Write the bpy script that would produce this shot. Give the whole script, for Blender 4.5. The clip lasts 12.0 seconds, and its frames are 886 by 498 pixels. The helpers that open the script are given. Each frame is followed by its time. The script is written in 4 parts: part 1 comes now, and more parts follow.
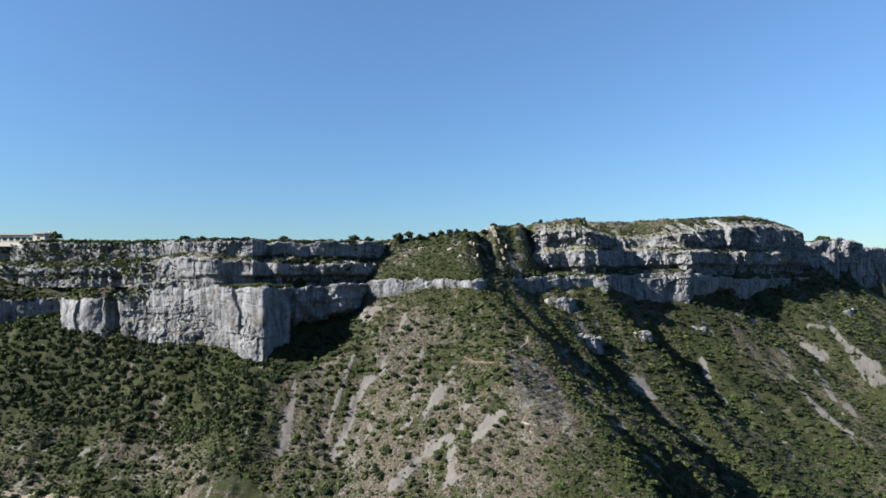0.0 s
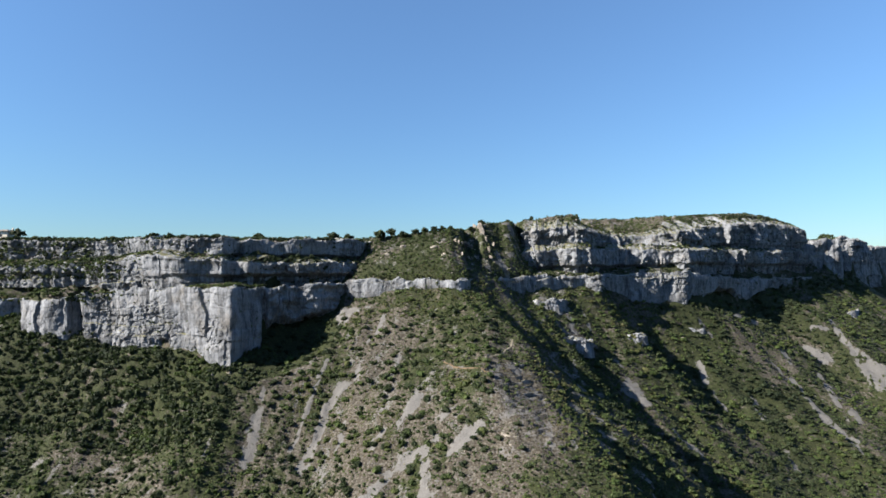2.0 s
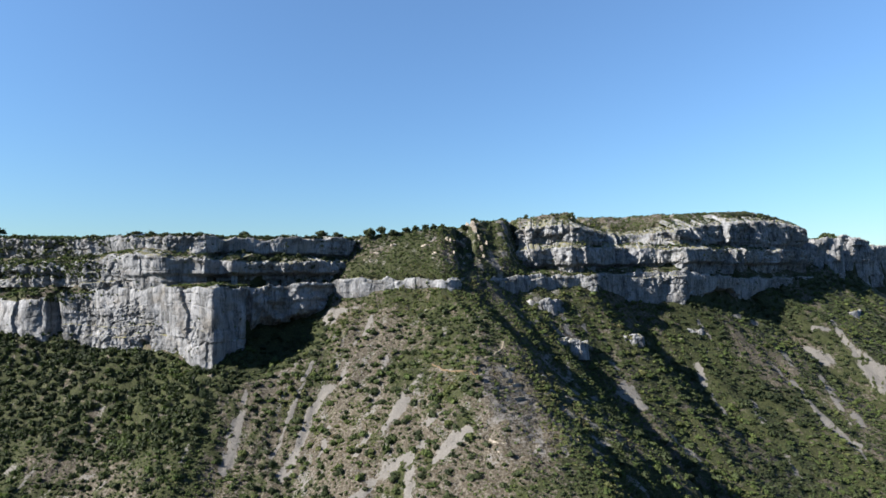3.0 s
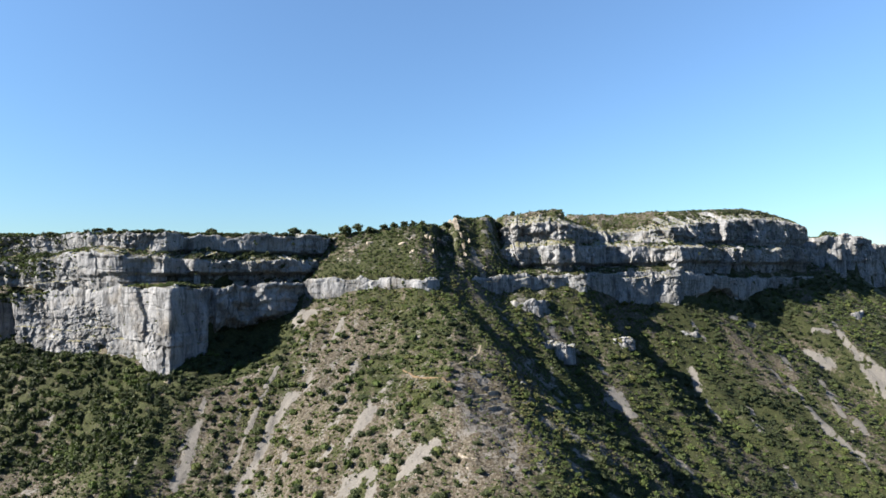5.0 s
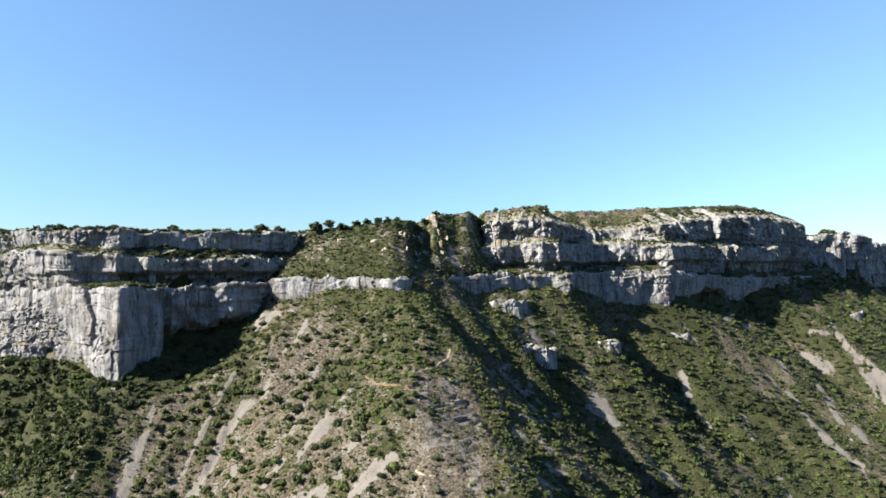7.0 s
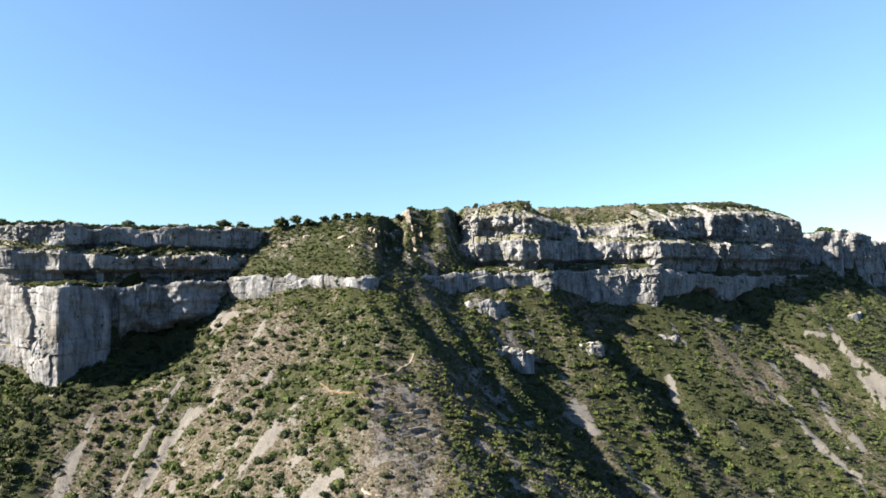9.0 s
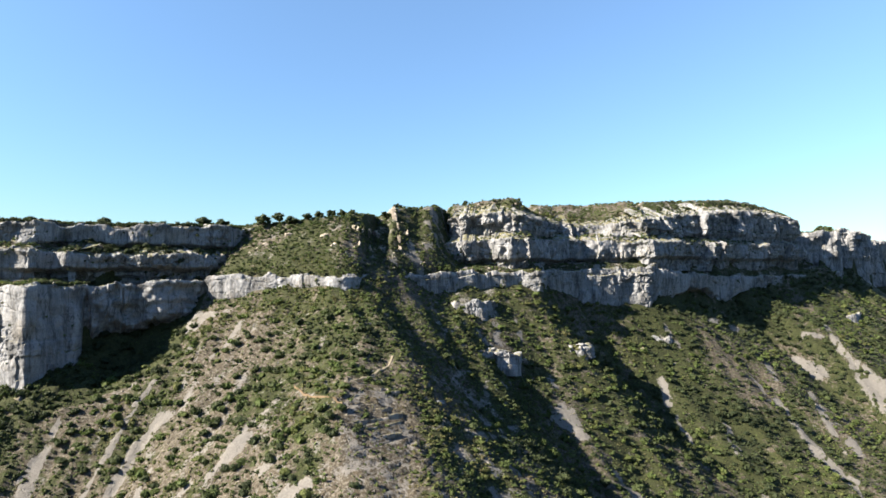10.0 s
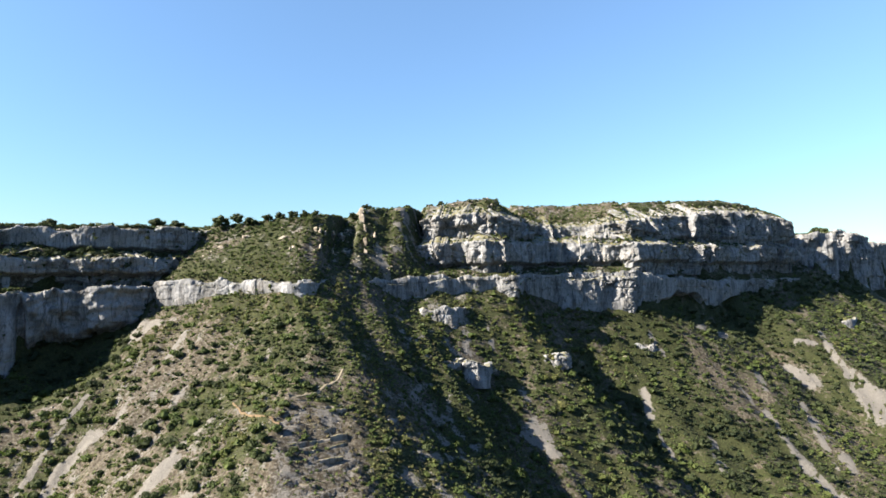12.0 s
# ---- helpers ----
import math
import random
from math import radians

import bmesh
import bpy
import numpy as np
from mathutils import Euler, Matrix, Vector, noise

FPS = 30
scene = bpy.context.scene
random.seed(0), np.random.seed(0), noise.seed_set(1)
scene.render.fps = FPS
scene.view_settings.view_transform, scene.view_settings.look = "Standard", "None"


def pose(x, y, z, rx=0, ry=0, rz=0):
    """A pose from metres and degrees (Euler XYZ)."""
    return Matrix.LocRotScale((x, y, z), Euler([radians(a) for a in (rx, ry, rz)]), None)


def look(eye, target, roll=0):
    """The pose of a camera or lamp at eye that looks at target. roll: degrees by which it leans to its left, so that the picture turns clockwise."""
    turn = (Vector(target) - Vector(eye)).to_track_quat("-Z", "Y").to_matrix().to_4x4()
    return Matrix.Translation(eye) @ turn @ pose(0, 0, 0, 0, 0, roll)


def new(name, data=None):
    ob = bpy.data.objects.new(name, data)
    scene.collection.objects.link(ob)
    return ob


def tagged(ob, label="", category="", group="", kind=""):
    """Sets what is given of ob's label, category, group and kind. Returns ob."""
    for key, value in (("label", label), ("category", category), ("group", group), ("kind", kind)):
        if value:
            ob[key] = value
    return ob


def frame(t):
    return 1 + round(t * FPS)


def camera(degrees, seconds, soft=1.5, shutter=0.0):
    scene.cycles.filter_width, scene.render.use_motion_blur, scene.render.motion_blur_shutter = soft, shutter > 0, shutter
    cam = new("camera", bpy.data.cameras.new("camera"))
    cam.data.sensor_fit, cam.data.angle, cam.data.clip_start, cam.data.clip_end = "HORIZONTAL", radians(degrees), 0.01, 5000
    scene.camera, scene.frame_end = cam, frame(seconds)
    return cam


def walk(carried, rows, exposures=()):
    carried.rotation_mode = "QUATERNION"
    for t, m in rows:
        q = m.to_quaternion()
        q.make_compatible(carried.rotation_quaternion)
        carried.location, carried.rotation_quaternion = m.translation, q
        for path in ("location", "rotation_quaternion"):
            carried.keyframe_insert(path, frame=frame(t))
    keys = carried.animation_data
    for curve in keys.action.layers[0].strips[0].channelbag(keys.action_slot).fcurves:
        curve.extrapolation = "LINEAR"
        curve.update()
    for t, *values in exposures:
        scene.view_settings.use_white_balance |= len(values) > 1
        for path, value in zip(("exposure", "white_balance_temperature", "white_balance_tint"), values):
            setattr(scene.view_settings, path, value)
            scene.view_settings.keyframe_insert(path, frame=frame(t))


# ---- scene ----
cam = camera(73.0, 12.0, soft=1.6)
PATH = [
    (0, (-3.211, -11.653, 1.171), (-3.187, -9.655, 1.271), -0.6),
    (0.5, (0.198, -5.951, 1.164), (0.221, -3.953, 1.264), -0.6),
    (1, (3.492, -0.135, 1.121), (3.514, 1.862, 1.221), -0.6),
    (1.5, (6.723, 5.615, 1.026), (6.743, 7.613, 1.126), -0.6),
    (2, (9.982, 11.456, 0.909), (10.002, 13.454, 1.008), -0.6),
    (2.5, (13.253, 17.259, 0.815), (13.272, 19.257, 0.914), -0.6),
    (3, (16.551, 22.998, 0.746), (16.57, 24.995, 0.844), -0.6),
    (5, (31.126, 45.402, 0.195), (31.143, 47.399, 0.294), -0.6),
    (5.5, (35.182, 50.882, 0.135), (35.197, 52.88, 0.234), -0.6),
    (6, (39.359, 56.235, 0.039), (39.373, 58.232, 0.137), -0.6),
    (6.5, (43.52, 61.499, -0.049), (43.534, 63.496, 0.05), -0.6),
    (7, (47.698, 66.869, -0.172), (47.712, 68.867, -0.074), -0.6),
    (9, (64.662, 88.071, -1.094), (64.675, 90.069, -0.996), -0.6),
    (9.5, (69.022, 93.225, -1.179), (69.035, 95.222, -1.082), -0.6),
    (10, (73.426, 98.245, -1.078), (73.437, 100.242, -0.983), -0.5),
    (10.5, (77.997, 103.446, -0.729), (78.008, 105.444, -0.637), -0.5),
    (11, (82.555, 108.479, -0.142), (82.564, 110.477, -0.049), -0.5),
    (11.5, (87.239, 113.55, 0.518), (87.249, 115.548, 0.613), -0.5),
    (12, (91.878, 118.484, 1.067), (91.887, 120.481, 1.165), -0.5),
]
walk(cam, [(t, look(eye, target, roll)) for t, eye, target, roll in PATH],
     [(0, 1.68, 6450, 10), (3, 1.86, 6550, 10), (5, 2.07, 6850, 10), (7, 2.25, 7100, 10), (9, 2.37, 7300, 10), (12, 2.39, 7300, 10)])

# ---- world, sun, exposure ----
SUN_AZ, SUN_EL = 250.0, 31.0   # where the sun stands: degrees from north (y) by east (x), and height
az, el = radians(SUN_AZ), radians(SUN_EL)
to_sun = Vector((math.sin(az) * math.cos(el), math.cos(az) * math.cos(el), math.sin(el)))
world = bpy.data.worlds.new("world")
scene.world = world
world.use_nodes = True
wn = world.node_tree.nodes
sky = wn.new("ShaderNodeTexSky")
sky.sky_type, sky.sun_disc = "NISHITA", False
sky.sun_elevation, sky.sun_rotation = el, az
sky.altitude, sky.air_density, sky.dust_density, sky.ozone_density = 300, 1.4, 0.0, 3.5
clear = wn.new("ShaderNodeMix")
clear.data_type, clear.blend_type = "RGBA", "MULTIPLY"
clear.inputs[0].default_value, clear.inputs[7].default_value = 1.0, (0.66, 0.81, 1.0, 1)
world.node_tree.links.new(sky.outputs[0], clear.inputs[6])
# the air near the horizon is a little clearer than the sky model's
even = wn.new("ShaderNodeMix")
even.data_type, even.blend_type = "RGBA", "MULTIPLY"
even.inputs[0].default_value = 1.0
where = wn.new("ShaderNodeTexCoord")
height = wn.new("ShaderNodeSeparateXYZ")
haze = wn.new("ShaderNodeValToRGB")
haze.color_ramp.elements[0].position, haze.color_ramp.elements[0].color = 0.0, (0.59, 0.72, 0.83, 1)
haze.color_ramp.elements[1].position, haze.color_ramp.elements[1].color = 0.45, (1.0, 1.0, 1.0, 1)
world.node_tree.links.new(where.outputs["Generated"], height.inputs[0])
world.node_tree.links.new(height.outputs["Z"], haze.inputs[0])
world.node_tree.links.new(haze.outputs[0], even.inputs[7])
world.node_tree.links.new(clear.outputs[2], even.inputs[6])
world.node_tree.links.new(even.outputs[2], wn["Background"].inputs[0])
wn["Background"].inputs[1].default_value = 0.052
lamp = bpy.data.lights.new("sun", "SUN")
lamp.energy, lamp.angle, lamp.color = 5.0, radians(0.53), (1.0, 0.94, 0.84)
sun = new("sun", lamp)
sun.matrix_world = look((0, 0, 900), Vector((0, 0, 900)) - to_sun)

# ---- noise ----


def lattice(i, j, k, seed):
    h = (i * 374761393 + j * 668265263 + k * 1274126177 + seed * 974711) & 0xFFFFFFFF
    h = ((h ^ (h >> 13)) * 1103515245) & 0xFFFFFFFF
    h = ((h ^ (h >> 16)) * 2654435761) & 0xFFFFFFFF
    return ((h ^ (h >> 15)) & 0xFFFFFF) / 8388607.5 - 1.0


def noise3(x, y, z, seed=0):
    """Smooth noise between -1 and 1 at arrays of places."""
    x, y, z = np.broadcast_arrays(np.asarray(x, float), np.asarray(y, float), np.asarray(z, float))
    i, j, k = (np.floor(a).astype(np.int64) for a in (x, y, z))
    f, g, h = x - i, y - j, z - k
    f, g, h = (a * a * (3 - 2 * a) for a in (f, g, h))
    total = 0
    for a, wa in ((0, 1 - f), (1, f)):
        for b, wb in ((0, 1 - g), (1, g)):
            for c, wc in ((0, 1 - h), (1, h)):
                total = total + wa * wb * wc * lattice(i + a, j + b, k + c, seed)
    return total


def fbm(x, y, z=0.0, octaves=4, seed=0):
    total, gain = 0, 1.0
    for n in range(octaves):
        total = total + gain * noise3(x * 2 ** n, y * 2 ** n, z * 2 ** n, seed + 17 * n)
        gain *= 0.5
    return total


def ramp(x, a, b):
    t = np.clip((x - a) / (b - a), 0, 1)
    return t * t * (3 - 2 * t)


def cells(u, v, seed=0):
    """Irregular cells: a value between -1 and 1 for each, a second one, and the distance from the cell's edge."""
    i, j = np.floor(u).astype(np.int64), np.floor(v).astype(np.int64)
    best, second = np.full(u.shape, 9.0), np.full(u.shape, 9.0)
    ci, cj = i.copy(), j.copy()
    for a in (-1, 0, 1):
        for b in (-1, 0, 1):
            p, q = i + a, j + b
            d = np.hypot(p + 0.5 + 0.42 * lattice(p, q, 0 * p, seed) - u, q + 0.5 + 0.42 * lattice(p, q, 0 * p + 1, seed) - v)
            near = d < best
            second = np.where(near, best, np.minimum(second, d))
            best, ci, cj = np.where(near, d, best), np.where(near, p, ci), np.where(near, q, cj)
    return lattice(ci, cj, 0 * ci + 2, seed), lattice(ci, cj, 0 * ci + 3, seed), second - best


# ---- the lie of the land ----
# lines down the slopes below the cliffs, from west to east: ridges, faces and gullies as (x, y, z)
FALL_LINES = [
    [(-900, 480, -30), (-900, 420, -95), (-900, 340, -130), (-900, 200, -185)],
    [(-430, 402, -30), (-430, 370, -85), (-420, 340, -110), (-400, 230, -165)],
    [(-243, 404, -36), (-238, 372, -84), (-232, 340, -102), (-215, 240, -160)],
    [(-188, 396, -41), (-174, 384, -40), (-175, 352, -91), (-168, 240, -157)],
    [(-112, 373, -49), (-112, 363, -55), (-112, 352, -68), (-112, 330, -82), (-112, 230, -155)],
    [(-84, 400, -44), (-85, 362, -56), (-91, 326, -95), (-100, 230, -155)],
    [(-46, 424, -7), (-37, 390, -25), (-52, 342, -78), (-66, 230, -152)],
    [(-5, 409, -5), (-10, 372, -35), (-20, 326, -70), (-24, 220, -140)],
    [(22, 405, -4), (42, 362, -28), (34, 328, -47), (40, 303, -60), (60, 225, -102)],
    [(32, 405, -7), (54, 362, -34), (62, 325, -57), (70, 300, -66), (92, 225, -102)],
    [(70, 447, -13), (82, 410, -32), (106, 372, -70), (126, 330, -88), (165, 230, -168)],
    [(104, 462, -14), (104, 425, -45), (128, 408, -74), (170, 335, -128), (215, 240, -175)],
    [(120, 465, -17), (133, 449, -40), (135, 436, -55), (142, 409, -73), (152, 385, -92), (186, 333, -130), (238, 240, -179)],
    [(136, 468, -22), (154, 448, -45), (163, 428, -66), (168, 388, -101), (202, 330, -138), (260, 240, -183)],
    [(168, 508, -25), (190, 472, -66), (212, 430, -99), (246, 380, -134), (300, 260, -190)],
    [(226, 520, -24), (221, 500, -46), (246, 454, -93), (300, 360, -160)],
    [(304, 587, -18), (325, 548, -53), (352, 500, -94), (420, 380, -170)],
    [(340, 606, -15), (362, 565, -36), (385, 505, -84), (455, 380, -166)],
    [(424, 655, -6), (432, 600, -46), (448, 550, -82), (500, 420, -160)],
    [(475, 665, -22), (500, 610, -70), (540, 540, -110), (600, 420, -170)],
    [(640, 800, -60), (660, 660, -115), (700, 540, -165), (760, 420, -190)],
]
REACH = np.linspace(-3000, 3000, 3001)
LINE_X, LINE_Z = [], []
for line in FALL_LINES:
    p = np.array(sorted(line, key=lambda q: q[1]), float)
    p = np.vstack([(p[0, 0], p[0, 1] - 140, p[0, 2] - 25), p, (p[-1, 0], p[-1, 1] + 60, p[-1, 2] + 40)])
    xs, zs = np.interp(REACH, p[:, 1], p[:, 0]), np.interp(REACH, p[:, 1], p[:, 2])
    soft = np.hanning(9) / np.hanning(9).sum()
    LINE_X.append(np.convolve(np.pad(xs, 4, "edge"), soft, "valid"))
    LINE_Z.append(np.convolve(np.pad(zs, 4, "edge"), soft, "valid"))
LINE_X, LINE_Z = np.array(LINE_X), np.array(LINE_Z)
LINE_REF = LINE_X[:, np.argmin(np.abs(REACH - 380))]


def slope_below(x, y):
    """Height of the slopes below the cliffs, and a coordinate (metres) that is constant down each fall line."""
    r = np.clip((y - REACH[0]) / (REACH[1] - REACH[0]), 0, len(REACH) - 1.001)
    i = r.astype(int)
    f = r - i
    lx = LINE_X[:, i] * (1 - f) + LINE_X[:, i + 1] * f
    lz = LINE_Z[:, i] * (1 - f) + LINE_Z[:, i + 1] * f
    z, q = lz[0].copy(), np.full(x.shape, LINE_REF[0])
    for a in range(len(lx) - 1):
        t = (x - lx[a]) / np.maximum(lx[a + 1] - lx[a], 1e-3)
        on = (t > 0) & (t <= 1)
        t = np.clip(t, 0, 1)
        e = 0.75 * t + 0.25 * t * t * (3 - 2 * t)
        z = np.where(on, lz[a] + (lz[a + 1] - lz[a]) * e, z)
        q = np.where(on, LINE_REF[a] + (LINE_REF[a + 1] - LINE_REF[a]) * t, q)
    past = x > lx[-1]
    return np.where(past, lz[-1], z), np.where(past, LINE_REF[-1], q)


class Band:
    """A cliff: its foot line in plan, from west to east, and the heights of its top and foot along it."""

    def __init__(self, line, top, foot, step=0.75, soft=2.5):
        p = np.array(line, float)
        s = np.concatenate([[0], np.cumsum(np.hypot(*np.diff(p, axis=0).T))])
        t = np.arange(0, s[-1], step)
        x, y = np.interp(t, s, p[:, 0]), np.interp(t, s, p[:, 1])
        n = max(3, int(soft / step) * 2 + 1)
        k = np.hanning(n + 2)[1:-1]
        k /= k.sum()
        self.x = np.convolve(np.pad(x, n // 2, "edge"), k, "valid")
        self.y = np.convolve(np.pad(y, n // 2, "edge"), k, "valid")
        self.s = t
        self.top = np.interp(self.x, *np.array(top, float).T)
        self.foot = np.interp(self.x, *np.array(foot, float).T)
        self.first, self.last = self.x[0], self.x[-1]
        order = np.argsort(self.x)
        self.ox, self.oy, self.ot = self.x[order], self.y[order], self.top[order]
        bend = np.gradient(self.oy) / np.maximum(np.gradient(self.ox), 0.05)
        self.flat = 1 / np.hypot(1, np.convolve(np.pad(bend, 4, "edge"), np.full(9, 1 / 9), "valid"))
        self.hollows = []

    def behind(self, x, y):
        """How far a place lies behind the cliff's line; far in front where there is none."""
        d = (y - np.interp(x, self.ox, self.oy)) * np.interp(x, self.ox, self.flat)
        for x0, x1, depth in self.hollows:
            d = d - depth * ramp(x, x0 - 3, x0 + 6) * (1 - ramp(x, x1 - 6, x1 + 3))
        return np.where((x < self.first) | (x > self.last), -1e6, d)

    def rim(self, x):
        return np.interp(x, self.ox, self.ot)


MAIN = Band(
    [(-900, 480), (-430, 405), (-345, 401), (-328, 406), (-276, 425), (-264, 411), (-246, 405), (-231, 404), (-226, 413), (-221, 403), (-208, 402), (-185, 395), (-150, 384), (-125, 372), (-112, 367.5), (-106, 386), (-90, 396),
     (-80, 402), (-71, 405), (-62, 413), (-52, 422), (-42, 419), (-30, 416), (-5, 409), (20, 405), (30, 409), (42, 430), (62, 448), (90, 466), (124, 479), (137, 477),
     (144, 494), (168, 509), (200, 517), (220, 518), (228, 526), (248, 535), (277, 550), (306, 572), (330, 592), (380, 630), (424, 658), (446, 674), (462, 720), (600, 860)],
    [(-900, -11), (-243, -9), (-215, -7), (-192, -3), (-107, -3), (-52, -1), (-30, 2), (20, 0), (60, 2), (124, 2), (221, 5), (284, -2), (424, -1), (600, 0)],
    [(-900, -42), (-243, -37), (-190, -43), (-150, -48), (-107, -58), (-92, -50), (-60, -16), (-30, -6), (30, -6), (90, -16), (137, -24), (160, -26),
     (221, -25), (284, -20), (310, -8), (330, -6), (424, -8), (600, -20)])
MAIN.hollows = [(-99, -52, 27), (236, 292, 8)]
WEST_MID = Band(
    [(-900, 520), (-430, 452), (-300, 430), (-243, 417), (-212, 406), (-175, 391), (-150, 384), (-136, 387), (-124, 386), (-119, 397), (-110, 391), (-97, 400),
     (-91, 412), (-84, 409), (-68, 418), (-56, 428), (-46, 435), (-40, 450), (-38, 475)],
    [(-900, 16), (-243, 13), (-212, 14), (-175, 18), (-140, 15), (-100, 12), (-40, 12)],
    [(-900, 4), (-215, 5), (-195, 2), (-40, 2)])
WEST_RIM = Band(
    [(-900, 530), (-430, 464), (-274, 432), (-230, 423), (-175, 400), (-150, 394), (-140, 396), (-127, 395), (-121, 410), (-105, 416), (-79, 424), (-60, 434), (-46, 444),
     (-38, 460), (-35, 485)],
    [(-900, 31), (-274, 31), (-230, 29), (-100, 28), (-35, 29)],
    [(-900, 16), (-35, 15)])
EAST_MID = Band(
    [(72, 520), (74, 498), (78, 488), (100, 486), (124, 480), (133, 481), (142, 502), (160, 522), (185, 529), (205, 525), (224, 520), (232, 528),
     (245, 538), (268, 552), (297, 572), (338, 598), (385, 636), (408, 650), (414, 680), (416, 740)],
    [(34, 24), (60, 20), (125, 24), (190, 24), (224, 24), (300, 24), (404, 25)],
    [(34, 6), (125, 7), (190, 8), (224, 10), (300, 9), (404, 10)])
EAST_RIM = Band(
    [(75, 530), (76, 508), (80, 497), (100, 494), (122, 488), (132, 493), (145, 520), (168, 540), (192, 543), (212, 536), (226, 534), (236, 546),
     (268, 567), (308, 591), (350, 614), (390, 640), (407, 655), (412, 690), (414, 745)],
    [(28, 36), (50, 36), (100, 40), (125, 41), (190, 36), (224, 40), (300, 52), (350, 54), (400, 50)],
    [(28, 20), (60, 20), (125, 24), (190, 24), (224, 26), (300, 29), (400, 29)])
FAR = Band(
    [(380, 780), (404, 706), (425, 690), (452, 686), (470, 690), (478, 716), (500, 722), (530, 734), (546, 748), (556, 790), (700, 900), (1500, 1300)],
    [(380, 38), (430, 40), (470, 42), (500, 46), (546, 40), (700, 40), (1500, 40)],
    [(380, -10), (700, -10), (1500, -10)])


SMALL_BANDS = [
    Band([(76, 455), (82, 445), (90, 443), (97, 445), (105, 452), (109, 462)], [(76, -15), (109, -15)], [(76, -23), (109, -25)], 0.6, 2.0),
    Band([(80, 430), (84, 417), (91, 411), (99, 413), (103, 424)], [(80, -40), (103, -39)], [(83, -47), (100, -47)], 0.6, 1.5),
    Band([(100, 430), (104, 419), (110, 416), (117, 421), (119, 432)], [(100, -40), (119, -43)], [(100, -50), (115, -52)], 0.6, 1.5),
    Band([(146, 458), (149, 448), (154, 445), (160, 448), (162, 458)], [(146, -41), (162, -42)], [(146, -52), (162, -55)], 0.6, 1.5),
    Band([(214, 512), (217, 504), (222, 501), (228, 504), (230, 512)], [(214, -42), (230, -43)], [(214, -52), (230, -54)], 0.6, 1.5),
    Band([(-193, 394), (-189, 388), (-182, 387), (-177, 393)], [(-193, -45.5), (-177, -46.5)], [(-193, -52), (-177, -54)], 0.6, 1.5),
    Band([(-171, 389), (-167, 381), (-160, 379), (-155, 385)], [(-171, -50), (-155, -51)], [(-171, -58), (-155, -60)], 0.6, 1.5),
    Band([(-153, 382), (-149, 375), (-141, 373), (-137, 380)], [(-153, -54), (-137, -56)], [(-153, -62), (-137, -64)], 0.6, 1.5),
    Band([(408, 606), (414, 600), (424, 602), (434, 612), (440, 620)], [(408, -38), (440, -34)], [(408, -46), (440, -44)], 0.6, 1.5),
    Band([(66, 353), (69, 346), (73, 345), (77, 352)], [(66, -50), (77, -52)], [(66, -58), (77, -60)], 0.6, 1.0)]


def plateau(x, y):
    """Height of the high ground behind the rims."""
    return np.interp(x, [-60, -35, 0, 25, 45, 75, 125, 190, 250, 320, 360, 400, 430], [31.5, 32, 35, 38, 43, 48, 54, 55, 59, 65, 63, 56, 46])


def ground_height(x, y, rough=True, edge=8.0):
    x, y = np.asarray(x, float), np.asarray(y, float)
    z, q = slope_below(x, y)
    level = np.full(x.shape, 0.0)
    high = plateau(x, y)
    if rough:
        z = z + 2.2 * fbm(q / 16, y / 45, 0, 3, 5) + 0.8 * fbm(x / 6, y / 6, 0, 3, 9)
        shelf = ramp(x, 22, 34) * (1 - ramp(x, 66, 84)) * ramp(y, 262, 275) * (1 - ramp(y, 338, 350))
        tier = (z + 1.1 * noise3(x / 14, y / 14, 0, 12)) / 1.7
        z = z + shelf * 1.7 * (ramp(tier - np.floor(tier), 0.62, 0.98) - (tier - np.floor(tier)))
    d = MAIN.behind(x, y)
    for x0, x1, depth in MAIN.hollows:
        z = z + 0.55 * np.clip(d + depth, 0, depth) * ramp(x, x0 - 3, x0 + 6) * (1 - ramp(x, x1 - 6, x1 + 3))
    z = z + 6.0 * np.exp(-np.maximum(-d, 0) / 7) * ramp(x, 100, 150)
    steep = 0.30 + 0.25 * (1 - ramp(x, -215, -195)) + (0.44 + 0.45 * ramp(x, 26, 40)) * ramp(x, -56, -44) * (1 - ramp(x, 68, 88)) + 0.45 * ramp(x, 235, 320) - 0.2 * ramp(x, -150, -140) * (1 - ramp(x, -100, -90))
    ledge = np.minimum(MAIN.rim(x) + 0.3 + steep * np.maximum(d - 2, 0), high)
    z = np.where(x < 470, z + (ledge - z) * ramp(d, min(edge, 4.0), min(edge, 4.0) + 2.0), z)
    level = ramp(d, 2, 3)
    for band, rise in ((WEST_MID, 0.35), (EAST_MID, 0.4), (WEST_RIM, 0.1), (EAST_RIM, 0.6)):
        d = band.behind(x, y)
        t = np.minimum(band.rim(x) + 0.3 + rise * np.maximum(d - 2, 0), high)
        back = edge * (1.5 if band in (EAST_MID, EAST_RIM) else 1.0)
        z = z + (np.maximum(t, z) - z) * ramp(d, back, back + 2.0)
        level = np.maximum(level, ramp(d, 2, 3))
    side = -190 + 250 * ramp(np.hypot(0.6 * x, y - 260), 480, 820)
    z = np.where(y < 180, np.maximum(z, side), z)
    d = FAR.behind(x, y)
    z = z + (np.maximum(FAR.rim(x), z) - z) * ramp(d, 3.0, 5.0)
    if rough:
        z = z + level * 0.7 * fbm(x / 7, y / 7, 0, 3, 21)
    return z


# ---- materials ----


